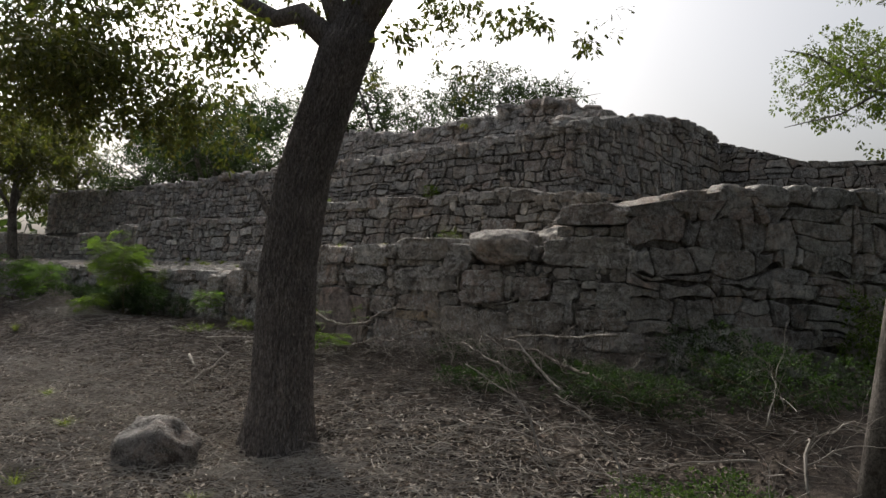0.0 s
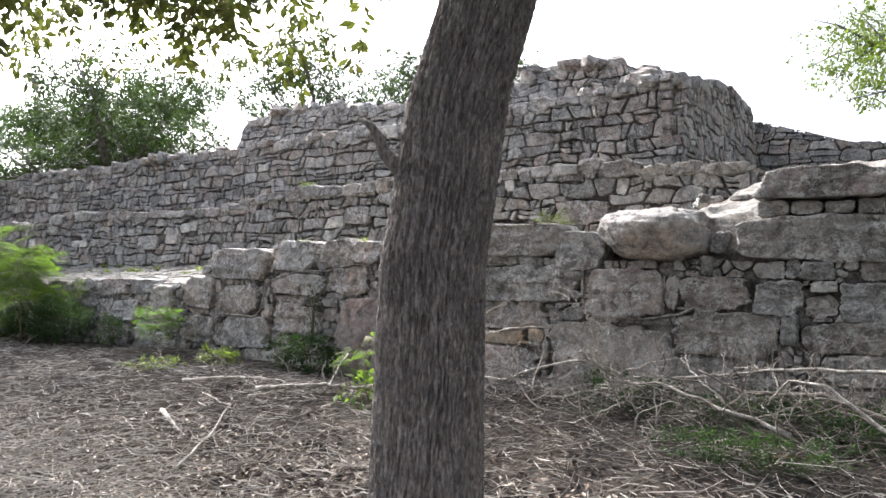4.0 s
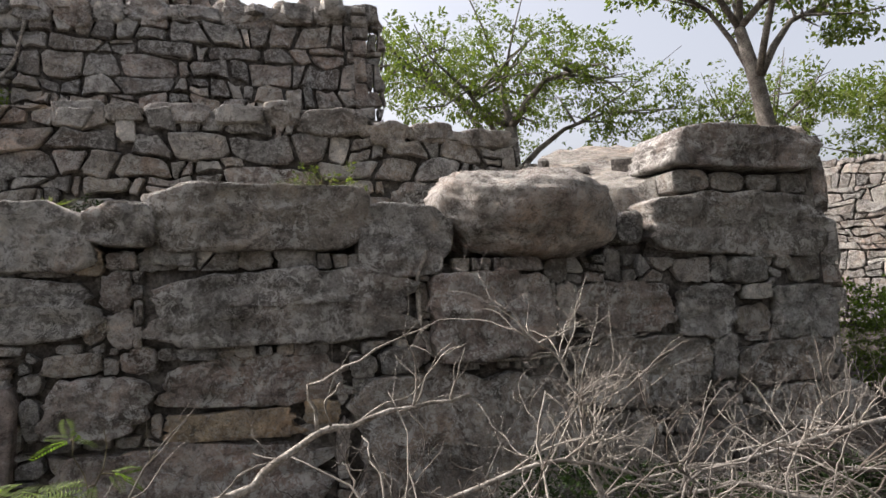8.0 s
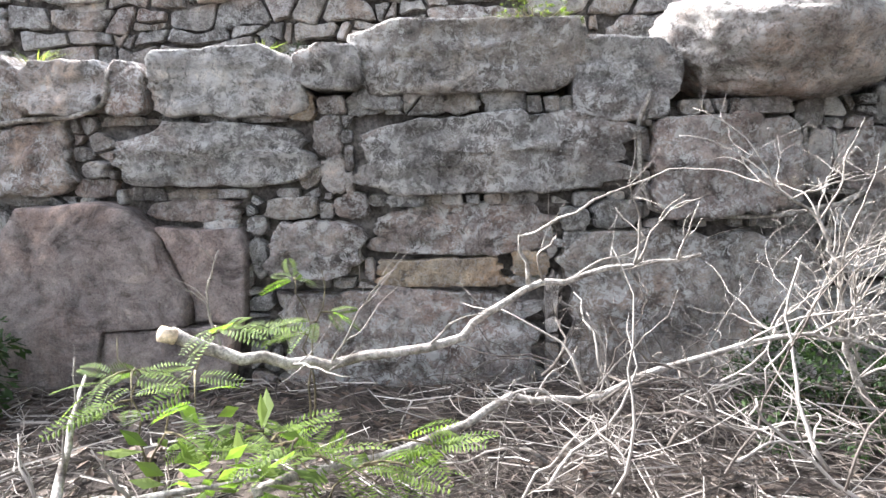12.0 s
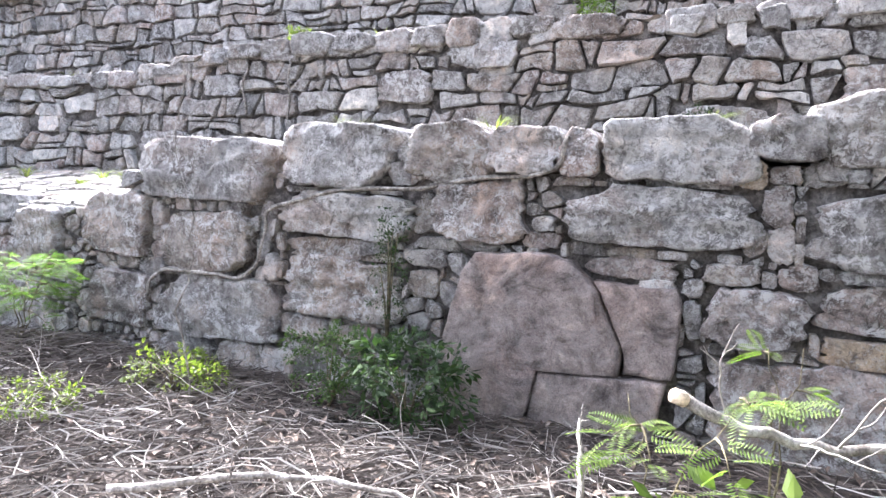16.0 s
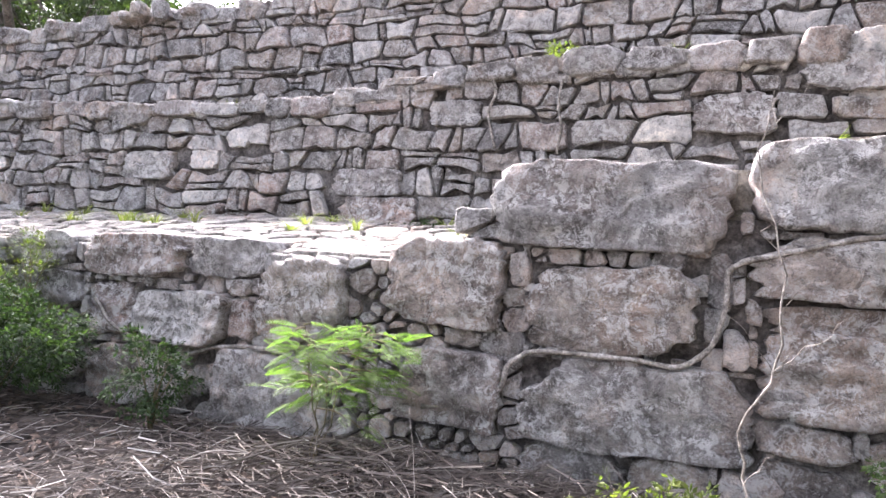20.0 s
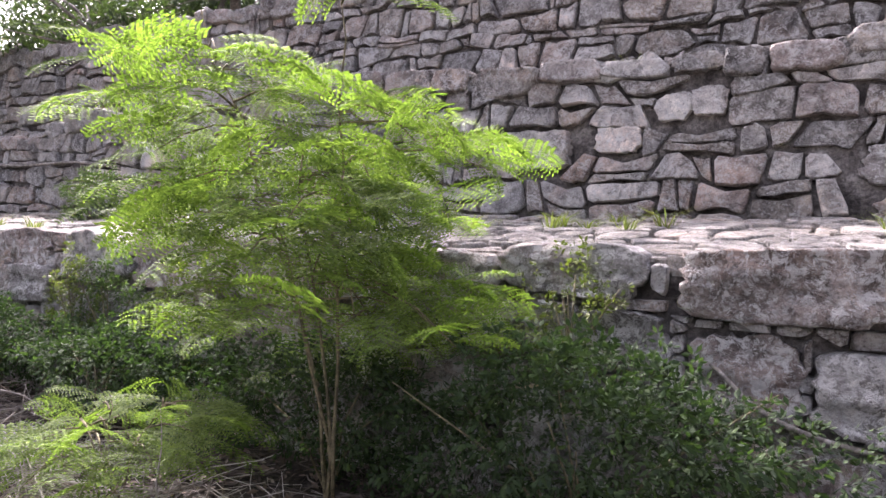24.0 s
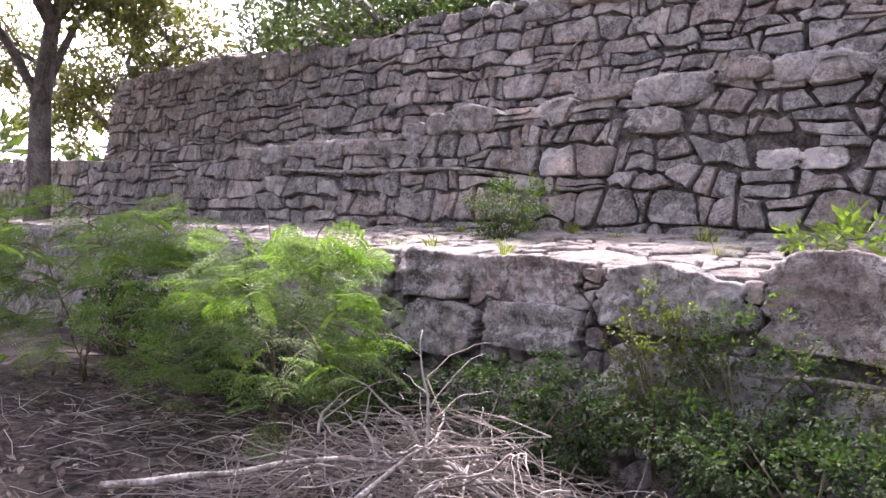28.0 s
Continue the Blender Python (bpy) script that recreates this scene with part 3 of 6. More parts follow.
MEGALITHS_RIGHT = [
    (-4.41, 1.12, -3.28, 1.47, 4.5), (-3.04, 1.07, -1.46, 1.5, 4), (-2.94, 0.71, -1.87, 0.99, 3), (-3.49, -0.1, -1.97, 0.52, 4),
    (-3.52, 0.6, -3.01, 0.92, 4), (-1.37, 0.92, -0.55, 1.47, 6), (-0.35, 1.06, 0.37, 1.38, 4), (0.4, 1.01, 0.84, 1.35, 4),
    (1.18, 0.96, 1.72, 1.34, 4), (0.23, 1.57, 1.72, 2.02, 5), (-0.38, 0.54, 0.62, 1.02, 2.6), (0.83, 0.66, 1.64, 0.94, 3.5),
    (1.0, 0.36, 1.88, 0.63, 4), (-1.88, -0.1, -0.42, 0.84, 3.5), (0.9, -0.15, 1.92, 0.33, 3), (-0.4, -0.15, 0.8, 0.14, 3), (-0.36, 0.16, 0.2, 0.52, 3)]
CAPS = [
    (-7.95, 1.28, -6.64, 1.78, 3), (-6.56, 1.42, -5.66, 1.88, 5), (-5.48, 1.48, -4.91, 1.88, 4), (-4.92, 1.54, -4.47, 1.84, 3.5),
    (-4.45, 1.54, -4.22, 1.83, 5), (-4.2, 1.52, -3.3, 1.9, 5), (-3.36, 1.66, -2.98, 1.9, 4), (-3.06, 1.63, -1.74, 2.01, 5), (-1.8, 1.46, -1.22, 1.9, 5)]
CHINKS_RIGHT = [
    (-3.07, 1.52, -2.87, 1.64), (-2.86, 1.54, -2.76, 1.6), (-2.52, 1.52, -2.34, 1.63), (-2.3, 1.51, -2.07, 1.64), (-1.87, 1.51, -1.76, 1.58), (-2.2, 1.0, -2.01, 1.06),
    (-2.85, 1.0, -2.65, 1.06), (-3.16, 0.94, -2.97, 1.06), (-1.86, 0.85, -1.72, 0.97), (-1.95, 0.36, -1.9, 0.6), (-1.7, 0.86, -1.42, 1.0), (-0.5, 1.03, -0.39, 1.38),
    (0.4, 1.39, 0.69, 1.54), (0.71, 1.39, 0.81, 1.56), (0.83, 1.37, 1.13, 1.54), (1.35, 1.38, 1.64, 1.55), (-0.13, 1.42, -0.03, 1.62), (-0.02, 1.65, 0.14, 1.86),
    (0.23, 0.16, 0.77, 0.36), (-0.87, 1.49, -0.6, 1.56), (-0.56, 1.41, -0.43, 1.54), (0.65, 0.7, 0.8, 1.0), (0.88, 1.0, 1.14, 1.2)]
CHINKS_MID = [
    (-3.23, 1.53, -3.09, 1.61), (-3.0, 1.55, -2.81, 1.65), (-4.14, 1.48, -3.98, 1.53), (-3.91, 1.48, -3.8, 1.54), (-3.79, 1.48, -3.69, 1.54), (-5.66, 1.45, -5.5, 1.6),
    (-3.26, 1.29, -3.12, 1.5), (-3.23, 1.09, -3.1, 1.28), (-6.51, 0.9, -5.65, 1.03), (-5.45, 1.24, -5.33, 1.35), (-5.4, 1.02, -5.12, 1.09), (-5.51, 0.9, -5.2, 1.0),
    (-5.46, 0.68, -5.25, 0.86), (-5.08, 1.04, -4.82, 1.09), (-4.6, 1.19, -4.46, 1.27), (-4.65, 1.08, -4.42, 1.17), (-4.36, 1.06, -4.16, 1.11), (-4.1, 1.05, -3.84, 1.1),
    (-3.64, 0.6, -3.56, 0.82), (-3.66, 0.85, -3.56, 0.94), (-4.24, 0.93, -3.7, 1.04), (-3.54, 0.94, -3.26, 1.04), (-2.78, 1.0, -2.55, 1.05)]
CHINKS_LEFT = [
    (-7.83, 1.06, -7.74, 1.24), (-7.88, 0.94, -7.76, 1.03), (-7.87, 0.8, -7.72, 0.91), (-7.99, 0.65, -7.75, 0.77), (-8.2, 0.68, -8.0, 0.77), (-9.78, 0.86, -9.64, 0.96),
    (-9.8, 0.57, -9.62, 0.82), (-7.72, -0.05, -7.16, 0.18), (-7.12, -0.02, -6.74, 0.18), (-6.68, -0.07, -6.4, 0.18), (-7.06, 1.19, -6.9, 1.27), (-6.76, 1.0, -6.66, 1.28),
    (-6.58, 0.94, -6.53, 1.04), (-6.54, 0.3, -6.1, 0.45), (-6.02, 0.18, -5.7, 0.42), (-6.5, 0.0, -6.1, 0.26), (-6.68, 0.69, -6.58, 0.88), (-5.6, 1.62, -5.5, 1.7)]
YELLOWS = [(-2.92, 0.54, -2.18, 0.68, 5), (-2.14, 0.6, -1.96, 0.72, 3), (-3.42, 1.5, -3.27, 1.65, 2), (-11.9, 0.45, -11.6, 0.56, 3)]
WHITES = [(0.92, 1.26, 1.14, 1.34, 6), (-3.9, 0.86, -3.72, 0.92, 3)]
SLAB_ROOM = [(-5.2, -0.4, -3.68, 1.02, 3)]


def chipped(corners, seed):
    """An outline through a few corners with broken, wavering edges."""
    ring, n = [], len(corners)
    for i, p in enumerate(corners):
        q = corners[(i + 1) % n]
        ln = math.hypot(q[0] - p[0], q[1] - p[1])
        for k in range(max(2, int(ln / 0.045))):
            t = k / max(2, int(ln / 0.045))
            w = 0.012 * noise.noise(Vector((seed, i + t * ln * 9, 1))) + 0.008 * noise.noise(Vector((seed, i + t * ln * 30, 4)))
            ring.append((p[0] + (q[0] - p[0]) * t + w * (q[1] - p[1]) / ln, p[1] + (q[1] - p[1]) * t - w * (q[0] - p[0]) / ln))
    return ring, (sum(p[0] for p in ring) / len(ring), sum(p[1] for p in ring) / len(ring))


CHINKS = [(*r, 2.6) for r in CHINKS_RIGHT + CHINKS_MID + CHINKS_LEFT]
blocks = MEGALITHS_LEFT + MEGALITHS_FAR + MEGALITHS_MID + MEGALITHS_RIGHT + CAPS + CHINKS + SLAB_ROOM + YELLOWS + WHITES
for r in MEGALITHS_LEFT + MEGALITHS_FAR + MEGALITHS_MID + MEGALITHS_RIGHT:
    megalith(wall_lower, low_place, r, lift=random.uniform(0.03, 0.1))
for r in CAPS:
    megalith(wall_lower, low_place, r, lift=random.uniform(0.06, 0.13), back=0.55, name="capstone", wob=0.09)
for r in CHINKS:
    megalith(wall_lower, low_place, r, stone_small, lift=random.uniform(0.0, 0.06), back=0.15, name="stone", wob=0.2, rough=0.012, detail=28)
SLAB_STEPS = lambda h: ((0.995, h * 0.8), (0.98, h), (0.9, h), (0.75, h), (0.55, h), (0.3, h))
for corners, lift, label in (
        ([(-5.2, -0.3), (-5.17, 0.42), (-5.04, 0.9), (-4.94, 1.02), (-4.46, 1.05), (-4.32, 1.0), (-4.15, 0.83), (-3.99, 0.47), (-4.0, 0.34), (-4.5, 0.31), (-4.64, -0.3)], 0.12, "upright rose-grey slab with a domed top"),
        ([(-4.185, 0.9), (-3.7, 0.88), (-3.66, 0.77), (-3.69, 0.35), (-3.975, 0.35), (-3.975, 0.47), (-4.135, 0.83)], 0.09, "cracked-off piece of rose-grey slab"),
        ([(-4.5, 0.3), (-4.2, 0.315), (-3.99, 0.33), (-3.72, 0.335), (-3.84, -0.3), (-4.62, -0.3)], 0.1, "broken lower piece of rose-grey slab")):
    ring, centre = chipped(corners[::-1], lift * 70)
    part("slab", (*stone_mesh(ring[::-1], centre, lift, 0.3, SLAB_STEPS(lift), 0.014, lift * 90, low_place), stone_slab), wall_lower, label)
for r in YELLOWS:
    megalith(wall_lower, low_place, r, stone_yellow, lift=0.04, back=0.15, name="stone", label="ochre yellow stone", rough=0.01)
for r in WHITES:
    megalith(wall_lower, low_place, r, stone_white, lift=0.04, back=0.15, name="stone", label="whitish chip of stone", rough=0.01)
low_top = interp([(-34, 1.16), (-8.02, 1.16), (-8.0, 1.5), (-6.7, 1.5), (-4.2, 1.6), (-3, 1.66), (-1.3, 1.56), (0.2, 1.58), (0.25, 2.0), (1.72, 2.0)])
stones = rubble(-17.5, 1.72, lambda u: -0.1, low_top, 0.16, blocks, 5, wide=1.5, gap=0.01, bare=0.25)
stones += rubble(-34, -17.5, lambda u: -0.1, low_top, 0.42, blocks, 6, wide=1.4)
core(wall_lower, [-34 + i * 0.17 for i in range(211)], low_place, low_top, -0.3, lambda u: 2.5, mortar, slope=0.14)

# boulder and the raised corner block on the wall
boulder = thing("boulder", "rounded pinkish limestone boulder sitting on the wall top", "boulder")
verts, faces = [], []
NB, MB = 110, 60
rng = random.Random(18)
BREAKS = [(Vector((rng.uniform(-1, 1), rng.uniform(-1, 1), rng.uniform(-0.7, 1))).normalized(), rng.uniform(0.86, 1.08)) for _ in range(9)]
BREAKS = [(n, h) for n, h in BREAKS if n.x > -0.35]
for i in range(MB + 1):
    for j in range(NB):
        a, b = math.pi * i / MB, 2 * math.pi * j / NB
        d = Vector((math.cos(b) * math.sin(a), math.sin(b) * math.sin(a), math.cos(a)))
        e = Vector([math.copysign(abs(c) ** 0.85, c) for c in d])
        s = 1.08 + 0.2 * noise.noise(d * 1.5 + Vector((4, 2, 1)))
        for n, h in BREAKS:
            k = e.dot(n)
            if k > 0.05:
                s = min(s, h / k)
        s += 0.06 * noise.noise(d * 3.1) + 0.05 * noise.noise(d * 7) + 0.03 * noise.noise(d * 15) + 0.015 * noise.noise(d * 32)
        verts.append((-0.64 + e.x * 0.61 * s, 0.32 + e.y * 0.5 * s, 1.86 + e.z * 0.3 * s + 0.05 * e.x * -1))
for i in range(MB):
    for j in range(NB):
        a, b = i * NB + j, i * NB + (j + 1) % NB
        faces.append((a, a + NB, b + NB, b))
part("rock", (verts, faces, stone_boulder), boulder)
corner = thing("corner_masonry", "raised corner of stacked weathered limestone blocks on the wall", "stone block")
megalith(corner, low_place, (0.42, 2.19, 1.64, 2.5, 5), stone_big, lift=0.1, back=0.55, name="block", wob=0.12)
for r in [(0.44, 2.03, 0.72, 2.17, 4), (0.76, 2.04, 1.02, 2.16, 4), (1.05, 2.04, 1.3, 2.15, 4), (1.34, 2.03, 1.6, 2.16, 4)]:
    megalith(corner, low_place, r, stone_small, lift=0.012, back=0.4, name="block", wob=0.14, rough=0.012, detail=28)


def rough_sheet(name, corners, nu, nv, mat, rough, label, category, seed, parent=None):
    """An uneven sheet between four corners, skirted downwards."""
    a, b, c, d = [Vector(p) for p in corners]
    verts, faces = [], []
    for j in range(nv + 1):
        for i in range(nu + 1):
            s, t = i / nu, j / nv
            p = (a * (1 - s) + b * s) * (1 - t) + (d * (1 - s) + c * s) * t
            n = noise.noise(Vector((p.x * 1.7, p.y * 1.7, seed))) + 0.6 * noise.noise(Vector((p.x * 5, p.y * 5, seed)))
            verts.append((p.x, p.y, p.z + rough * n))
    for j in range(nv):
        for i in range(nu):
            k = j * (nu + 1) + i
            faces.append((k, k + 1, k + nu + 2, k + nu + 1))
    rim = [i for i in range(nu + 1)] + [j * (nu + 1) + nu for j in range(1, nv + 1)] + [nv * (nu + 1) + i for i in range(nu - 1, -1, -1)] + [j * (nu + 1) for j in range(nv - 1, 0, -1)]
    base = len(verts)
    verts += [(verts[i][0], verts[i][1], verts[i][2] - 0.6) for i in rim]
    for k in range(len(rim)):
        n = (k + 1) % len(rim)
        faces.append((rim[k], base + k, base + n, rim[n]))
    ob = new(name, mesh_of(name, verts, faces, mat))
    if parent is None:
        return tagged(ob, label, category, kind="structure")
    ob.parent = parent
    return tagged(ob, label)


rough_sheet("terrace_fill", [(-1.2, 0.4, 1.88), (1.6, 0.45, 2.28), (6.3, 7.3, 2.9), (0.1, 9.0, 2.85)], 40, 40, terrace_earth, 0.07,
            "sunlit slope of earth and rubble behind the wall top", "terrace", 5)
rough_sheet("rubble_slope", [(-0.45, 0.5, 1.98), (0.56, 0.3, 2.2), (2.3, 2.7, 3.0), (0.3, 2.15, 2.72)], 44, 34, stone_floor, 0.07,
            "pale sunlit slope of broken stone behind the boulder", "terrace", 15)
rough_sheet("terrace_ledge", [(-7.95, 0.4, 1.72), (-1.3, 0.35, 1.8), (-1.2, 2.5, 1.95), (-7.95, 2.5, 1.78)], 50, 16, terrace_earth, 0.04,
            "pale earth and stone ledge between two walls", "terrace", 8)

# paved terrace on the low stretch
terrace = thing("terrace_floor", "sunlit terrace floor of pale flat flagstones in earth", "terrace", kind="structure")
flags = rubble(-26, -8.0, lambda u: 0.1, lambda u: 2.2, 0.3, [], 21, wide=1.15, gap=0.012, metric=1.0)
FLAG_FLOOR = lambda u, v, out: Vector((u, v, 1.165 + 0.15 * max(0.0, v - 0.15) + out + 0.02 * noise.noise(Vector((u, v, 2)))))

# side of the lower wall, behind its corner
wall_side = thing("wall_side", "shaded side wall of rough limestone rubble and blocks", "stone wall", kind="structure")


def frame_place(a, b, batter=0.05):
    """A wall face from a to b on the plan, facing to the right of that way."""
    a, b = Vector((*a, 0)), Vector((*b, 0))
    way = (b - a).normalized()
    off = Vector((way.y, -way.x, 0))
    return (b - a).length, lambda u, v, out: a + way * u + off * (out - batter * v) + Vector((0, 0, v))


def back_sheet(wall, length, place, hi, lo, thick=0.8, name="core", start=0.0):
    n = max(2, int(length / 0.3))
    us = [start + (length - start) * i / n for i in range(n + 1)]
    verts, faces = [], []
    for u in us:
        h = hi(u) - 0.05
        verts += [place(u, lo, -0.05), place(u, h, -0.05), place(u, h, -thick), place(u, lo, -thick)]
    for i in range(len(us) - 1):
        for j in range(3):
            faces.append((i * 4 + j, (i + 1) * 4 + j, (i + 1) * 4 + j + 1, i * 4 + j + 1))
    faces += [(0, 1, 2, 3), tuple(len(verts) - 4 + k for k in (3, 2, 1, 0))]
    part(name, (verts, faces, mortar, False), wall)


length, side_place = frame_place((1.72, 0.0), (6.9, 7.4))
side_top = interp([(0, 2.45), (1.6, 2.76), (3, 2.85), (9.5, 3.0)])
back_sheet(wall_side, length, side_place, side_top, -0.2, 1.5)
side_stones = courses(0, length, lambda u: -0.1, side_top, 0.36, 0.62, [], 31, 0.008)

# ---- middle wall ----
wall_middle = thing("wall_middle", "second terrace wall of irregular grey limestone rubble with chinks", "stone wall", kind="structure")
mid_face = interp([(-34, 1.6), (-21, 1.65), (-18, 1.85), (-15, 1.95), (-11.5, 2.36), (-8, 2.22), (-3.5, 2.16), (0.2, 2.2)])
mid_base = interp([(-34, 2.62), (-27, 2.4), (-22.6, 2.2), (-21.9, 2.36), (-19.2, 2.38), (-18.6, 2.6), (-17, 2.6), (-16.8, 2.72), (-16.05, 2.7), (-15.9, 2.83), (-14, 2.74), (-12, 2.72),
                   (-10.3, 2.78), (-9.6, 2.9), (-8.6, 3.0), (-6.5, 3.04), (-1.5, 3.05), (-1.3, 2.98), (0.15, 2.9)])
mid_top = lambda u: mid_base(u) + 0.07 * noise.noise(Vector((round(u / 0.45) * 0.77, 3.3, 1.2)))
mid_place = lambda u, v, out: Vector((u, mid_face(u) + 0.07 * (v - 1.2) - out, v))
MID_BLOCKS = [(-9.4, 2.42, -8.9, 2.66, 4), (-10.5, 1.75, -9.7, 2.0, 4), (-10.4, 1.42, -9.5, 1.72, 4), (-4.0, 1.9, -3.2, 2.2, 4), (-2.7, 2.15, -1.9, 2.5, 3.5), (-1.2, 2.1, -0.2, 2.4, 5),
              (-7.0, 2.3, -6.4, 2.62, 4), (-6.2, 2.62, -5.5, 2.9, 4), (-13.2, 1.9, -12.5, 2.2, 4), (-16.6, 2.3, -16.1, 2.5, 4)]
MID_WHITES = [(-11.85, 2.27, -11.6, 2.46, 4), (-11.58, 2.3, -11.35, 2.5, 4), (-15.5, 1.97, -15.22, 2.1, 6), (-15.2, 1.97, -14.92, 2.11, 6), (-3.6, 2.72, -3.47, 2.95, 4), (-12.3, 2.02, -11.95, 2.2, 4)]
for r in MID_BLOCKS:
    megalith(wall_middle, mid_place, r, stone_big, lift=0.05, back=0.2, name="stone", rough=0.02)
for r in MID_WHITES:
    megalith(wall_middle, mid_place, r, stone_white, lift=0.03, back=0.15, name="stone", label="lime-whitened stone", rough=0.01)
mid_stones = courses(-20, 0.12, lambda u: 1.05, mid_top, 0.19, 0.36, MID_BLOCKS + MID_WHITES, 41, 0.016)
mid_stones += courses(-34, -20, lambda u: 1.05, mid_top, 0.2, 0.36, [], 42, 0.016)
core(wall_middle, [-34 + i * 0.18 for i in range(190)], mid_place, mid_top, 0.9, lambda u: 1.9, mortar)
mid_side = thing("wall_middle_end", "ruined end of the second wall in grey rubble", "stone wall", kind="structure")
length, mid_side_place = frame_place((0.14, 2.2), (0.5, 5.5))
back_sheet(mid_side, length, mid_side_place, lambda u: 2.9 + 0.02 * u, 1.5, 0.6, start=0.3)
mid_side_stones = courses(0, length, lambda u: 1.6, lambda u: 2.9, 0.2, 0.33, [], 43)

# ---- upper wall ----
wall_upper = thing("wall_upper", "third terrace wall of small grey rubble with a ruined top", "stone wall", kind="structure")
up_face = interp([(-34, 3.1), (-20, 3.1), (-16, 3.3), (-1.1, 3.32)])
up_base = interp([(-34, 4.3), (-26.4, 4.36), (-22.5, 4.16), (-20.8, 4.05), (-20.4, 4.28), (-18.3, 4.15), (-15, 4.25), (-11, 4.3), (-7.6, 4.32), (-4.6, 4.36), (-2.5, 4.48), (-1.1, 4.58)])
up_top = lambda u: up_base(u) + 0.09 * noise.noise(Vector((round(u / 0.5) * 0.71, 8.3, 4.2)))
up_place = lambda u, v, out: Vector((u, up_face(u) + 0.1 * (v - 2.8) - out, v))
up_stones = courses(-20.5, -1.05, lambda u: 2.6, up_top, 0.18, 0.35, [], 51, 0.016)
up_stones += courses(-29.2, -20.5, lambda u: 2.5, up_top, 0.2, 0.36, [], 52, 0.016)
core(wall_upper, [-29.2 + i * 0.19 for i in range(148)], up_place, up_top, 2.0, lambda u: 3.2, mortar, slope=0.06)
tower_side = thing("wall_upper_side", "side face of the upper terrace in dark rubble", "stone wall", kind="structure")
length, tower_place = frame_place((-1.14, 3.32), (-1.0, 11.6), 0.04)
tower_line = interp([(0, 4.55), (1.5, 4.85), (3.3, 5.2), (6.2, 5.6), (8.3, 5.45)])
tower_top = lambda u: tower_line(u) + 0.1 * noise.noise(Vector((round(u / 0.6) * 0.7, 1, 2)))
back_sheet(tower_side, length, tower_place, lambda u: min(tower_top(u), 4.4 + 0.5 * u), 2.0, 1.2, start=0.35)
tower_stones = courses(0, length, lambda u: 2.6, tower_top, 0.22, 0.4, [], 53)

# ---- summit ----
wall_summit = thing("wall_summit", "crumbling rubble of the summit wall against the sky", "stone wall", kind="structure")
sum_base = interp([(-13.9, 5.7), (-12.5, 6.0), (-11, 5.9), (-9.3, 5.62), (-7.5, 5.6), (-7.2, 5.72), (-5, 5.62), (-4.9, 6.0), (-3.8, 6.0), (-3.2, 5.85), (-2.8, 5.85), (-2.2, 5.5), (-1.5, 5.0)])
sum_top = lambda u: sum_base(u) - 0.14 + 0.16 * noise.noise(Vector((round(u / 0.5) * 0.73, 5.3, 2.2)))
sum_place = lambda u, v, out: Vector((u, 5.5 + 0.35 * (v - 4.3) - out, v))
sum_stones = courses(-13.8, -1.5, lambda u: 4.35, sum_top, 0.21, 0.4, [], 61)
core(wall_summit, [-13.8 + i * 0.2 for i in range(62)], sum_place, sum_top, 3.5, lambda u: 4.5, mortar, slope=-0.1)

# ---- far wall beyond the corner ----
wall_far = thing("wall_far", "distant two-stepped wall of pale grey rubble", "stone wall", kind="structure")
length, far_place = frame_place((8.0, 9.6), (16.0, -1.5))
back_sheet(wall_far, length, far_place, lambda u: 3.35, -0.2, 0.5)
far_stones = courses(0, length, lambda u: 0.5, lambda u: 3.35, 0.22, 0.4, [], 71)
length2, far_place2 = frame_place((9.0, 10.4), (17.0, -0.7))
back_sheet(wall_far, length2, far_place2, lambda u: 4.2, -0.2, 0.8)
far_stones2 = courses(0, length2, lambda u: 3.1, lambda u: 4.2, 0.22, 0.4, [], 72)
wall_rear = thing("wall_rear", "rear terrace wall of dark rubble with grassy top", "stone wall", kind="structure")
length, rear_place = frame_place((-2.6, 11.2), (7.5, 12.6))
rear_top = interp([(0, 5.4), (1.6, 5.35), (2.7, 5.0), (3.5, 4.7), (5.5, 4.6), (11, 4.6)])
back_sheet(wall_rear, length, rear_place, rear_top, -0.2, 1.5)
rear_stones = courses(0, length, lambda u: 2.2, rear_top, 0.24, 0.42, [], 81)

# ---- plants: templates and scatter ----
def spread(template, faces, mats):
    """Copies of a small shape, one for each 4 x 4 matrix, as vertices and faces of one mesh."""
    t = np.c_[np.array(template, float), np.ones(len(template))]
    verts = np.einsum("nij,vj->nvi", np.array(mats)[:, :3, :], t).reshape(-1, 3)
    f = np.array(faces)
    out = (f[None] + (np.arange(len(mats)) * len(template))[:, None, None]).reshape(-1, f.shape[1])
    return verts.tolist(), out.tolist()


def aim(at, way, size, rng, roll=None):
    """A matrix that puts x along way at a place."""
    q = Vector(way).to_track_quat("X", "Z").to_matrix().to_4x4()
    turn = Matrix.Rotation(rng.uniform(-0.7, 0.7) if roll is None else roll, 4, "X")
    return np.array(Matrix.Translation(at) @ q @ turn @ Matrix.Scale(size, 4))


def quad_leaf(at, way, up, length, width):
    at, way, up = Vector(at), Vector(way).normalized(), Vector(up)
    side = way.cross(up).normalized() * width / 2
    return [at, at + way * length * 0.5 + side - up * 0.01, at + way * length, at + way * length * 0.5 - side - up * 0.01]


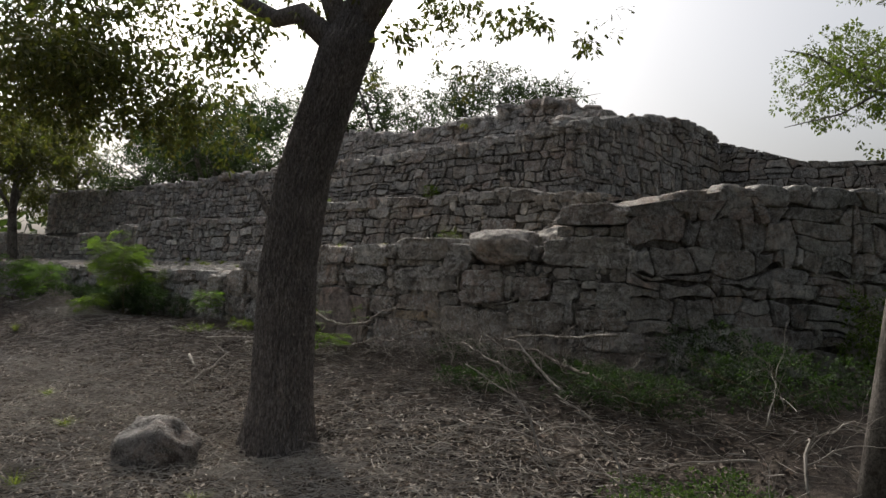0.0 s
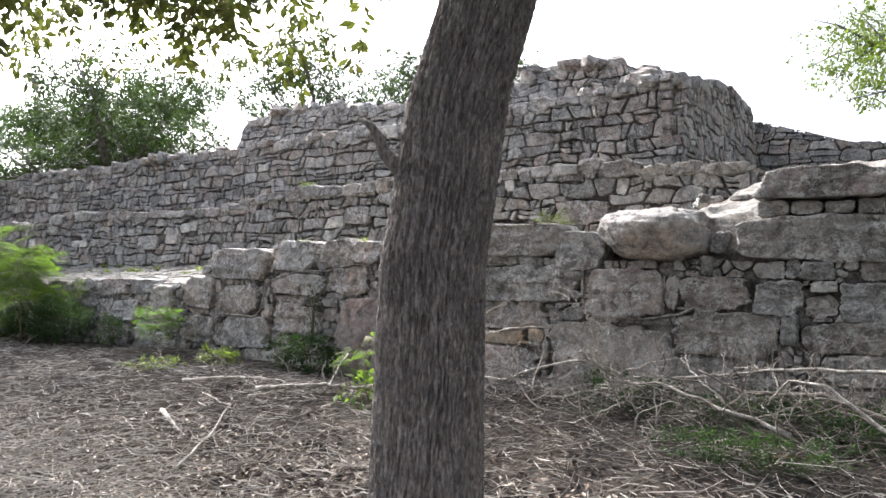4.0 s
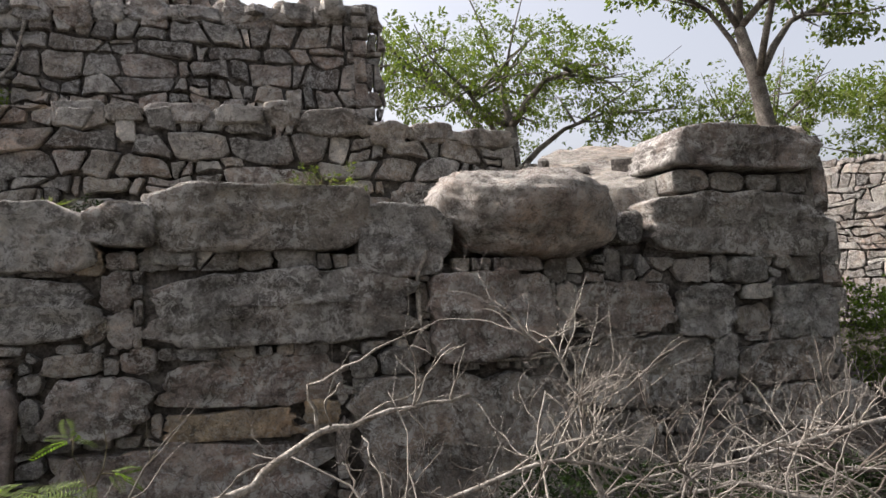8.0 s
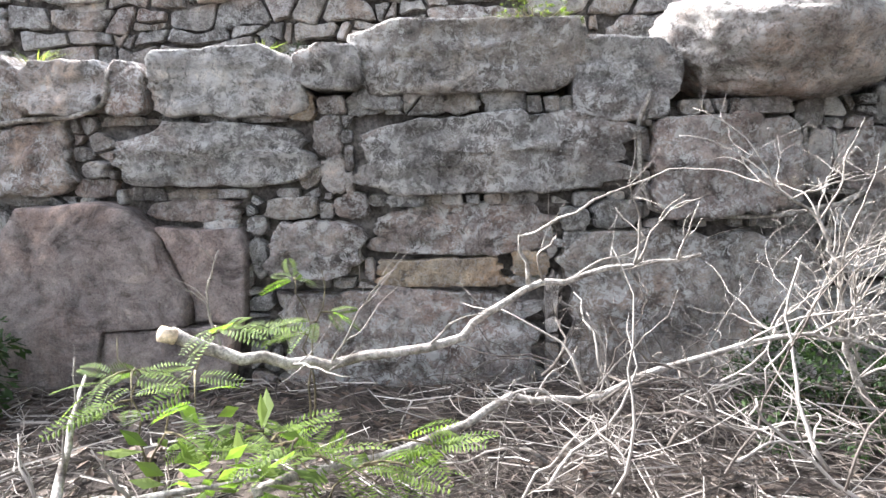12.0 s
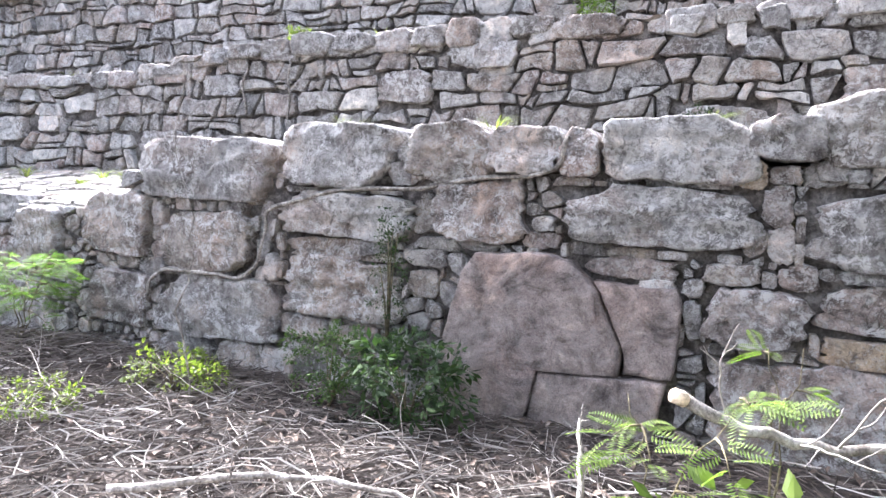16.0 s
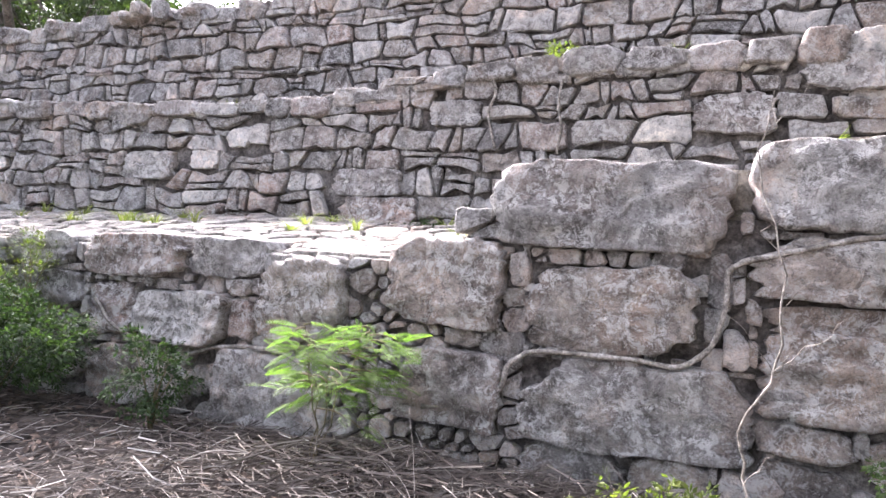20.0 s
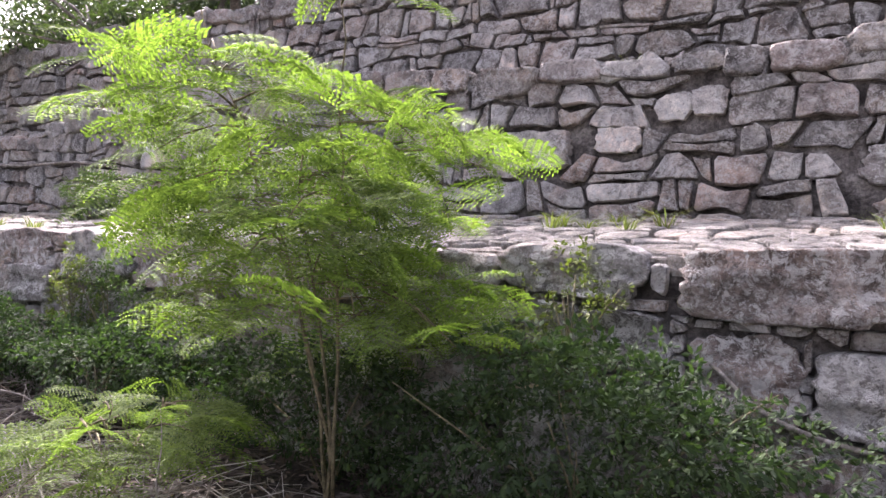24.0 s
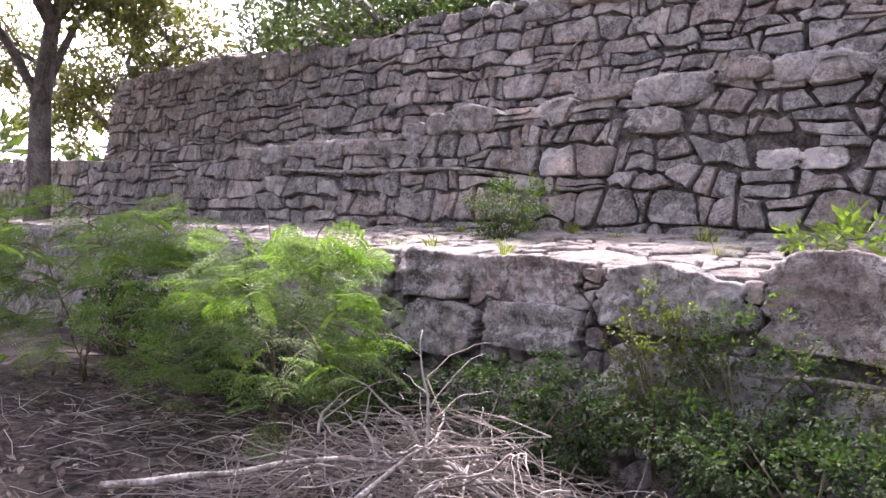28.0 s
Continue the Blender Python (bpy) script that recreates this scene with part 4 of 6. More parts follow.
def frond_template(pairs=6, leaflets=8):
    """A feathery leaf one unit long, twice divided into narrow plumes."""
    verts, faces = [], []
    for i in range(pairs):
        s = 0.2 + 0.75 * i / (pairs - 1)
        reach = 0.46 * math.sin(math.pi * (0.3 + 0.55 * i / (pairs - 1)))
        for side in (-1, 1):
            a = Vector((s, 0, -0.25 * s * s))
            way = Vector((0.75, side * 1.0, -0.1 + 0.05 * side * (i % 2))).normalized()
            for j in range(leaflets):
                p = a + way * reach * (j + 0.6) / leaflets + Vector((0, 0, -0.14 * (j / leaflets) ** 2))
                across = Vector((way.y * side, -way.x * side, 0))
                for k in (-1, 1):
                    d = (across * k * side + way * 0.5).normalized()
                    q = quad_leaf(p, d, Vector((0.25 * k, 0, 1)), 0.082, 0.034)
                    n = len(verts)
                    verts += q
                    faces.append((n, n + 1, n + 2, n + 3))
    return verts, faces


def spray_template(rng, n=9, length=0.22, width=0.1, reach=0.5):
    """A sprig of simple leaves round a short twig."""
    verts, faces = [], []
    for i in range(n):
        a = rng.uniform(0, 2 * math.pi)
        p = Vector((reach * rng.random(), 0.06 * math.cos(a), 0.06 * math.sin(a)))
        way = Vector((rng.uniform(0.1, 1), math.cos(a), math.sin(a) * 0.8 - 0.35))
        up = Vector((rng.uniform(-0.4, 0.4), rng.uniform(-0.4, 0.4), 1))
        q = quad_leaf(p, way, up, length * rng.uniform(0.7, 1.3), width * rng.uniform(0.8, 1.2))
        k = len(verts)
        verts += q
        faces.append((k, k + 1, k + 2, k + 3))
    return verts, faces


def pinnate_template(pairs=12):
    """A simple feather leaf one unit long, with pairs of oblong leaflets."""
    verts, faces = [], []
    for i in range(pairs):
        s = 0.15 + 0.82 * i / (pairs - 1)
        size = 0.24 * math.sin(math.pi * (0.25 + 0.6 * i / (pairs - 1)))
        for side in (-1, 1):
            k = len(verts)
            verts += quad_leaf(Vector((s, 0, -0.3 * s * s)), (0.4, side, -0.15), (0.1, 0.15 * side, 1), size, 0.055)
            faces.append((k, k + 1, k + 2, k + 3))
    return verts, faces


FROND = frond_template()
PINNATE = pinnate_template()
SPRAYS = [spray_template(random.Random(i)) for i in range(4)]


def fern_bush(name, label, base, spread_xy, height, stems, fronds, size, mat=None, seed=1, lean=(0, 0), group="feathery shrubs", low=0.35, leaf=None):
    """A shrub of thin stems and arching side shoots that carry feathery leaves to both sides, in tiers."""
    rng = random.Random(seed)
    bush = thing(name, label, "shrub", base, group)
    runs = []
    for s in range(max(2, stems // 3)):
        a = 2.4 * s + rng.uniform(-0.4, 0.4)
        out = spread_xy * rng.uniform(0.25, 0.7)
        tip = Vector((math.cos(a) * out + lean[0], math.sin(a) * out * 0.6 + lean[1], height * rng.uniform(0.7, 0.98)))
        pts = [Vector((tip.x * (i / 8) ** 1.3 + 0.03 * rng.uniform(-1, 1), tip.y * (i / 8) ** 1.3 + 0.03 * rng.uniform(-1, 1), tip.z * (i / 8) ** 0.9)) for i in range(9)]
        part("stem", (*tube(pts, [0.01 * (1 - 0.09 * i) * (0.4 + height * 0.25) for i in range(9)], 5), green_stem), bush)
        runs.append((pts, a))
    mats = []
    for k in range(max(4, fronds // 5)):
        pts, a = runs[k % len(runs)]
        f = low + (1 - low) * rng.random() ** 0.8
        root = pts[min(7, int(f * 8))].lerp(pts[min(8, int(f * 8) + 1)], rng.random())
        a += rng.gauss(0, 1.1)
        reach = spread_xy * rng.uniform(0.3, 0.75) * (1.15 - 0.5 * f)
        flat = Vector((math.cos(a), math.sin(a) * 0.7, 0))
        rise = rng.uniform(0.0, 0.5)
        run = [root + flat * reach * t + Vector((0, 0, reach * (rise * t - 0.45 * t * t))) for t in (0, 0.35, 0.7, 1.0)]
        part("side_shoot", (*tube(run, [0.006, 0.005, 0.0035, 0.002], 4), green_stem), bush)
        across = Vector((-flat.y, flat.x, 0))
        for q, (t, side) in enumerate(((0.3, 1), (0.5, -1), (0.72, 1), (0.9, -1), (1.0, 0))):
            i = min(2, int(t * 3))
            p = run[i].lerp(run[i + 1], t * 3 - i)
            way = flat * rng.uniform(0.5, 0.9) + across * side * rng.uniform(0.6, 1.1) + Vector((0, 0, rng.uniform(-0.25, 0.45)))
            mats.append(aim(p, way, size * rng.uniform(0.7, 1.15), rng, rng.gauss(0, 0.5)))
    part("foliage", (*spread(*(leaf or FROND), mats), mat or leaf_fern, False), bush)
    return bush


def leafy_shrub(name, label, base, radii, sprays, size, mat, seed=1, group="", stems=6):
    rng = random.Random(seed)
    sprays, size = int(sprays * 1.7), size * 0.7
    shrub = thing(name, label, "shrub", base, group)
    heaps = [[] for _ in SPRAYS]
    for _ in range(stems):
        tip = (rng.uniform(-0.7, 0.7) * radii[0], rng.uniform(-0.7, 0.7) * radii[1], radii[2] * rng.uniform(1.0, 1.6))
        mid = (tip[0] * 0.35, tip[1] * 0.35, tip[2] * 0.55)
        part("stem", (*tube([(0, 0, -0.05), mid, tip], [0.008, 0.006, 0.003], 5), green_stem), shrub)
    for _ in range(sprays):
        while True:
            d = Vector((rng.uniform(-1, 1), rng.uniform(-1, 1), rng.uniform(-1, 1)))
            if 0.3 < d.length < 1 and d.length < 0.72 + 0.5 * noise.noise(d * 2.2 + Vector((seed, 0, 0))):
                break
        p = Vector((d.x * radii[0], d.y * radii[1], radii[2] * (1 + d.z)))
        way = d + Vector((rng.uniform(-0.6, 0.6), rng.uniform(-0.6, 0.6), rng.uniform(-0.2, 0.6)))
        rng.choice(heaps).append(aim(p, way, size * rng.uniform(0.6, 1.2), rng))
    v, f = [], []
    for t, mats in zip(SPRAYS, heaps):
        if mats:
            a, b = spread(*t, mats)
            f += [tuple(i + len(v) for i in q) for q in b]
            v += a
    part("foliage", (v, f, mat, False), shrub)
    return shrub


def grass_tuft(label, base, blades, height, seed, reach=0.25, mat=None):
    rng = random.Random(seed)
    v, f = [], []
    for _ in range(blades):
        a, r = rng.uniform(0, 6.283), 0.06 * rng.random() * reach / 0.25
        h, out = height * rng.uniform(0.5, 1.1), reach * rng.uniform(0.2, 1)
        c, s = math.cos(a), math.sin(a)
        w = 0.006
        k = len(v)
        for t in (0, 0.5, 1):
            p = Vector((c * (r + out * t * t), s * (r + out * t * t), h * (t - 0.35 * t * t)))
            ww = w * (1 - 0.85 * t)
            v += [p + Vector((-s * ww, c * ww, 0)), p + Vector((s * ww, -c * ww, 0))]
        f += [(k, k + 1, k + 3, k + 2), (k + 2, k + 3, k + 5, k + 4)]
    ob = new("grass_tuft", mesh_of("grass_tuft", v, f, mat or grass_leaf, False))
    ob.location = base
    return tagged(ob, label, "grass", "grass tufts")


def wander(start, way, length, steps, wiggle, rng, droop=0.0):
    p, d, out = Vector(start), Vector(way).normalized(), []
    for i in range(steps + 1):
        out.append(p.copy())
        d = (d + Vector((rng.uniform(-1, 1), rng.uniform(-1, 1), rng.uniform(-1, 1))) * wiggle + Vector((0, 0, -droop))).normalized()
        p = p + d * length / steps
    return out


def grow(owner, start, way, length, radius, depth, rng, wiggle=0.22, droop=0.02, sides=5, kids=(3, 6), floor=None, mat=None):
    """A dead branch with forked twigs, each one a part."""
    n = 10 if length > 0.3 else 6
    pts = wander(start, way, length, n, wiggle, rng, droop)
    if floor is not None:
        pts = [Vector((p.x, p.y, max(p.z, floor + radius))) for p in pts]
    part("twig", (*tube(pts, [radius * (1 - 0.7 * i / n) for i in range(n + 1)], sides), mat or twig_pale), owner)
    if depth:
        for _ in range(rng.randint(*kids)):
            i = rng.randint(1, n - 1)
            d = (pts[i + 1] - pts[i]).normalized()
            turn = Vector((rng.uniform(-1, 1), rng.uniform(-1, 1), rng.uniform(-0.5, 1))).normalized()
            grow(owner, pts[i], d * 0.7 + turn * 0.8, length * rng.uniform(0.35, 0.7), radius * (1 - 0.7 * i / n) * 0.62, depth - 1, rng, wiggle, droop, 4, kids, floor, mat)


def tree(name, label, base, trunk_pts, radii, limbs, blobs, sprays, leaf_size, mat, seed, bark_mat=None, group="", drip=0.0):
    """A tree: trunk, limbs and a crown of many small leaves in uneven clumps."""
    rng = random.Random(seed)
    t = thing(name, label, "tree", base, group)
    part("trunk", (*tube(trunk_pts, radii, 10), bark_mat or bark_far), t)
    top = Vector(trunk_pts[-1])
    heaps = [[] for _ in SPRAYS]
    for k, (c, r) in enumerate(blobs):
        c = Vector(c)
        h = Heap()
        start = Vector(trunk_pts[-1 - (k % 2)])
        mid = start.lerp(c, 0.5) + Vector((rng.uniform(-0.3, 0.3), rng.uniform(-0.3, 0.3), rng.uniform(0, 0.5)))
        rr = radii[-1] * rng.uniform(0.5, 0.8)
        h.add(*tube([start, start.lerp(mid, 0.5) + Vector((0, 0, 0.1)), mid, mid.lerp(c, 0.6), c], [rr, rr * 0.85, rr * 0.65, rr * 0.45, rr * 0.2], 6))
        for _ in range(limbs):
            e = c + Vector((rng.uniform(-1, 1) * r[0], rng.uniform(-1, 1) * r[1], rng.uniform(-0.8, 1) * r[2])) * 0.85
            s = mid.lerp(c, rng.random())
            m = s.lerp(e, 0.5) + Vector((rng.uniform(-1, 1), rng.uniform(-1, 1), rng.uniform(-1, 1))) * 0.12 * r[0]
            h.add(*tube([s, m, e], [rr * 0.4, rr * 0.25, rr * 0.08], 4))
        part("limb", (h.v, h.f, bark_mat or bark_far), t)
        n = int(sprays * r[0] * r[1] / sum(b[1][0] * b[1][1] for b in blobs))
        made = 0
        while made < n:
            d = Vector((rng.uniform(-1, 1), rng.uniform(-1, 1), rng.uniform(-1, 1)))
            if d.length > 1 or d.length > 0.62 + 0.75 * noise.noise(d * 2.4 + Vector((seed * 3.1, k * 5.7, 0))):
                continue
            if noise.noise(Vector((d.x * r[0], d.y * r[1], d.z * r[2])) * 1.1 + Vector((k, seed, 3))) < -0.12:
                continue
            p = c + Vector((d.x * r[0], d.y * r[1], d.z * r[2]))
            rng.choice(heaps).append(aim(p, d + Vector((rng.uniform(-1, 1), rng.uniform(-1, 1), rng.uniform(-0.9, 0.5) - drip)), leaf_size * rng.uniform(0.7, 1.3), rng))
            made += 1
    v, f = [], []
    for s, mats in zip(SPRAYS, heaps):
        if mats:
            a, b = spread(*s, mats)
            f += [tuple(i + len(v) for i in q) for q in b]
            v += a
    part("crown", (v, f, mat, False), t)
    return t


# ---- the large tree beside the path ----
oak = thing("large_tree", "large grey tree with deeply furrowed bark and a broken branch stub", "tree", (-1.1, -3.85, 0))
lean = interp([(-1.2, -0.02), (-0.2, 0.0), (1.5, 0.05), (2.6, 0.2), (4.4, 0.75), (6, 1.2)])
thick = interp([(-1.2, 0.56), (-0.9, 0.48), (-0.5, 0.41), (-0.1, 0.37), (0.5, 0.355), (1.2, 0.345), (2.6, 0.325), (3.6, 0.31), (4.3, 0.33), (4.7, 0.2), (6, 0.15)])
verts, faces = [], []
NA, NZ = 330, 560
for j in range(NZ + 1):
    z = -1.2 + 6.2 * j / NZ
    for i in range(NA):
        a = 2 * math.pi * i / NA
        c, s = math.cos(a), math.sin(a)
        wob = 0.25 * noise.noise(Vector((c * 1.2, s * 1.2, z * 0.9)))
        n = noise.noise(Vector((c * 14 + wob, s * 14 + wob, z * 2.1))) + 0.55 * noise.noise(Vector((c * 30 + wob, s * 30, z * 6)))
        crack = min(1.0, max(0.0, 1.3 - abs(n) * 5.5)) * (0.75 + 0.5 * noise.noise(Vector((c * 5, s * 5, z * 7))))
        fine = noise.noise(Vector((c * 42, s * 42, z * 20)))
        r = thick(z) * (1.05 + 0.05 * noise.noise(Vector((c, s, z * 0.7)))) - 0.036 * crack + 0.012 * fine + 0.006 * noise.noise(Vector((c * 60, s * 60, z * 44)))
        if z < 0:
            r -= z * 0.14 * max(0, noise.noise(Vector((c * 2, s * 2, 5))))
        verts.append((lean(z) * 0.8 + r * c, lean(z) * 0.6 + r * s, z))
for j in range(NZ):
    for i in range(NA):
        a, b = j * NA + i, j * NA + (i + 1) % NA
        faces.append((a, b, b + NA, a + NA))
part("trunk", (verts, faces, bark), oak)
rng = random.Random(4)
stub = Heap()
stub.add(*tube([(-0.1, -0.05, 2.1), (-0.2, -0.1, 2.16), (-0.265, -0.14, 2.24), (-0.29, -0.165, 2.34), (-0.33, -0.19, 2.41), (-0.39, -0.225, 2.46)], [0.09, 0.06, 0.045, 0.035, 0.028, 0.018], 12))
stub.add(*tube([(-0.285, -0.16, 2.3), (-0.34, -0.19, 2.33), (-0.4, -0.22, 2.32)], [0.018, 0.012, 0.008], 6))
part("branch_stub", (stub.v, stub.f, bark), oak, "short broken branch stub")
for pts, r0 in (([(0.55, 0.4, 4.2), (0.1, 0.05, 4.7), (-0.15, -0.15, 4.62), (-0.6, -0.5, 4.95), (-1.6, -1.3, 5.2), (-3.0, -2.2, 5.0)], 0.17),
                ([(0.62, 0.45, 4.4), (1.0, 0.8, 5.2), (1.3, 1.0, 6.2), (1.5, 1.1, 7.5)], 0.22),
                ([(0.6, 0.45, 4.3), (0.2, 0.3, 5.2), (-0.3, 0.4, 6.3)], 0.18)):
    part("limb", (*tube(pts, [r0 * (1 - 0.75 * i / (len(pts) - 1)) for i in range(len(pts))], 10), bark), oak)
crown = [[] for _ in SPRAYS]
for c, r, n in (((-1.9, -1.7, 3.9), (1.8, 1.4, 0.8), 520), ((-2.2, -1.9, 4.7), (1.9, 1.5, 1.0), 420), ((-3.8, -1.6, 3.9), (1.8, 1.4, 0.8), 420), ((-4.4, -3.0, 4.8), (2.0, 1.8, 1.2), 420), ((-3.3, -1.0, 5.9), (2.2, 1.6, 0.8), 300), ((0.6, 0.5, 7.2), (3.2, 3.0, 1.4), 420),
                ((-1.0, -2.4, 3.75), (1.0, 0.9, 0.5), 200), ((-1.4, -0.8, 3.5), (1.1, 0.9, 0.6), 220), ((0.3, -1.1, 4.15), (0.7, 0.6, 0.4), 90),
                ((2.75, 0.27, 3.66), (0.15, 0.15, 0.4), 10), ((3.2, 0.42, 4.1), (0.4, 0.3, 0.3), 16), ((2.63, -0.58, 3.8), (0.3, 0.2, 0.2), 10), ((3.53, 1.27, 4.1), (0.2, 0.2, 0.3), 8), ((1.7, 1.0, 4.7), (0.5, 0.5, 0.5), 26), ((1.2, 1.7, 5.0), (0.7, 0.6, 0.4), 26), ((-0.75, -0.35, 3.0), (0.5, 0.35, 0.22), 9), ((-0.2, 0.3, 4.9), (0.9, 0.6, 0.35), 40), ((-0.3, 1.4, 4.4), (0.4, 0.3, 0.5), 12)):
    for _ in range(int(n * 1.25)):
        d = Vector((rng.gauss(0, 0.42), rng.gauss(0, 0.42), rng.gauss(0, 0.42)))
        p = (c[0] + d.x * r[0], c[1] + d.y * r[1], c[2] + d.z * r[2])
        rng.choice(crown).append(aim(p, (rng.uniform(-1, 1), rng.uniform(-1, 1), rng.uniform(-1.4, 0.1)), rng.uniform(0.28, 0.5), rng))
v, f = [], []
for s, mats in zip(SPRAYS, crown):
    a, b = spread(*s, mats)
    f += [tuple(i + len(v) for i in q) for q in b]
    v += a
part("crown", (v, f, leaf_tree_warm, False), oak)

# ---- other trees ----
def simple_tree(label, x, y, z0, crown_z, r, sprays, mat, seed, trunk=0.2, size=1.0, lean_x=0.0, group="trees behind the ruin", name="tree"):
    rng = random.Random(seed)
    sprays, size = int(sprays * 2.6), size * 0.54
    fork = z0 + (crown_z - z0) * 0.5
    pts = [(0, 0, z0 - 0.5), (lean_x * 0.3, 0.05, z0 + (fork - z0) * 0.5), (lean_x * 0.7, 0, fork), (lean_x, 0.1, fork + (crown_z - fork) * 0.4)]
    blobs = [((lean_x, 0, crown_z), (r * 0.6, r * 0.55, r * 0.5))]
    for k in range(6):
        a = k * 1.05 + rng.uniform(-0.3, 0.3)
        q = r * rng.uniform(0.38, 0.56)
        blobs.append(((lean_x + math.cos(a) * r * 0.7, math.sin(a) * r * 0.6, crown_z + rng.uniform(-0.42, 0.25) * r), (q, q, q * 0.65)))
    return tree(name, label, (x, y, 0), pts, [trunk * 1.3, trunk, trunk * 0.85, trunk * 0.6], 9, blobs, sprays, size, mat, seed, group=group)


simple_tree("leafy green tree with bare twisting limbs behind the summit", -16.5, 12.5, 0, 8.3, 4.3, 1100, leaf_far, 3)
simple_tree("dense dark tree with twisting limbs behind the terraces", -20.5, 6.0, 0, 6.2, 4.5, 1300, leaf_far, 4, 0.24)
simple_tree("tall dark tree rising behind the terraces", -26.0, 10.0, 0, 8.2, 4.6, 1500, leaf_tree, 5, 0.26)
simple_tree("spreading dark tree past the end of the terraces", -33.0, 5.5, 0, 6.6, 4.8, 1600, leaf_tree_warm, 31, 0.26)
simple_tree("dark leafy tree behind the upper terrace", -30.5, 11.5, 0, 7.4, 4.8, 1500, leaf_tree, 32, 0.26)
simple_tree("broad tree with forked limbs at the far end", -27.0, 1.0, 0, 6.6, 3.4, 1200, leaf_tree_warm, 6, 0.2)
simple_tree("tree with a pale forked trunk past the walls", -23.3, -1.3, 0, 6.2, 2.8, 800, leaf_tree_warm, 7, 0.13)
simple_tree("spreading green tree with grey branching limbs", 4.6, 14.5, 1.0, 8.2, 4.6, 900, leaf_yellow, 8, 0.3)
simple_tree("slim leaning tree with yellow-green leaves", 6.9, 6.4, 2.4, 7.6, 2.8, 420, leaf_yellow, 9, 0.17, lean_x=-0.8)
simple_tree("bushy green tree beyond the far wall", 15.0, 9.0, 0, 5.2, 3.4, 700, leaf_yellow, 10, 0.22)
simple_tree("bushy green tree beyond the far wall", 12.0, 14.0, 0, 6.0, 3.8, 600, leaf_yellow, 11, 0.22)
simple_tree("slender dark tree standing in deep shade", 5.2, -2.5, -0.1, 7.2, 3.6, 1300, leaf_tree, 12, 0.19, lean_x=0.7)
simple_tree("dark tree far beyond the clearing", -31.0, -4.5, 0, 6.5, 4.2, 1100, leaf_tree, 13, 0.22)
simple_tree("dark tree far beyond the clearing", -13.5, 18.0, 0, 9.0, 4.0, 1100, leaf_far, 14, 0.24)

# trees added to hold skylight off the walls; behind the path they stay unseen
simple_tree("dark spreading tree added to shade the walls", 9.5, -4.5, -0.6, 7.0, 5.0, 1500, leaf_tree, 15, 0.25, group="trees round the path")
simple_tree("dark spreading tree added to shade the walls", 8.0, -14.5, -0.6, 7.5, 5.0, 1300, leaf_tree, 16, 0.25, group="trees round the path")
simple_tree("dark spreading tree added to shade the walls", 0.5, -15.0, -0.6, 7.5, 5.0, 1300, leaf_tree, 17, 0.25, group="trees round the path")

# far woods round the clearing
rng = random.Random(77)
mats = [[] for _ in SPRAYS]
for _ in range(2600):
    a = rng.uniform(0, 6.283)
    d = rng.uniform(42, 60)
    h = 5.5 + 2.5 * noise.noise(Vector((math.cos(a) * 5, math.sin(a) * 5, 1)))
    p = (-6 + d * math.cos(a), d * math.sin(a), rng.uniform(0, 1) ** 0.7 * h)
    rng.choice(mats).append(aim(p, (rng.uniform(-1, 1), rng.uniform(-1, 1), rng.uniform(-0.5, 1)), rng.uniform(3.5, 6), rng))
v, f = [], []
for s, ms in zip(SPRAYS, mats):
    a, b = spread(*s, ms)
    f += [tuple(i + len(v) for i in q) for q in b]
    v += a
tagged(new("far_woods", mesh_of("far_woods", v, f, leaf_far, False)), "dense green woods round the clearing", "woods", kind="stuff")

# ---- shrubs by the walls ----
fern_bush("feathery_shrub", "tall bright feathery shrub with arching fronds before the wall", (-12.4, -0.75, 0), 1.2, 2.4, 14, 400, 0.32, seed=11, lean=(-0.6, -0.1), low=0.3)
fern_bush("feathery_shrub", "low bright feathery shrub at the foot of the taller one", (-13.2, -1.25, 0), 0.65, 0.62, 10, 90, 0.27, seed=12)
fern_bush("feathery_shrub", "bright green feathery shrub beside the brush pile", (-17.3, -1.0, 0), 0.85, 1.6, 12, 240, 0.28, leaf_fresh, seed=13, low=0.2)
fern_bush("feathery_shrub", "wide green feathery shrub hiding the wall", (-19.5, -1.2, 0), 1.55, 1.6, 14, 270, 0.32, leaf_fresh, seed=14, low=0.2)
fern_bush("feathery_shrub", "wide green feathery shrub hiding the wall", (-21.8, -2.0, -0.1), 1.6, 1.6, 12, 230, 0.36, leaf_fresh, seed=19, low=0.2)
fern_bush("feathery_shrub", "green feathery shrub against the big blocks", (-8.75, -0.5, 0), 0.48, 0.85, 12, 230, 0.17, leaf_fresh, seed=15, leaf=PINNATE)
fern_bush("feathery_shrub", "small feathery seedling with bright leaves", (-3.15, -0.75, 0), 0.14, 0.95, 2, 16, 0.17, leaf_fern, seed=16, low=0.6, leaf=PINNATE)
fern_bush("feathery_shrub", "bright feathery sapling in the dry brush", (-3.6, -1.5, 0), 0.42, 0.72, 7, 44, 0.2, leaf_fern, seed=17, leaf=PINNATE)
fern_bush("feathery_shrub", "low bright feathery shrub in the dead branches", (-2.95, -1.6, 0), 0.5, 0.42, 9, 60, 0.2, leaf_fern, seed=18, leaf=PINNATE)
leafy_shrub("broad_leaved_weed", "bright broad-leaved weed among the dead branches", (-3.3, -1.65, -0.02), (0.22, 0.16, 0.1), 8, 0.7, leaf_fern, 131, stems=3)
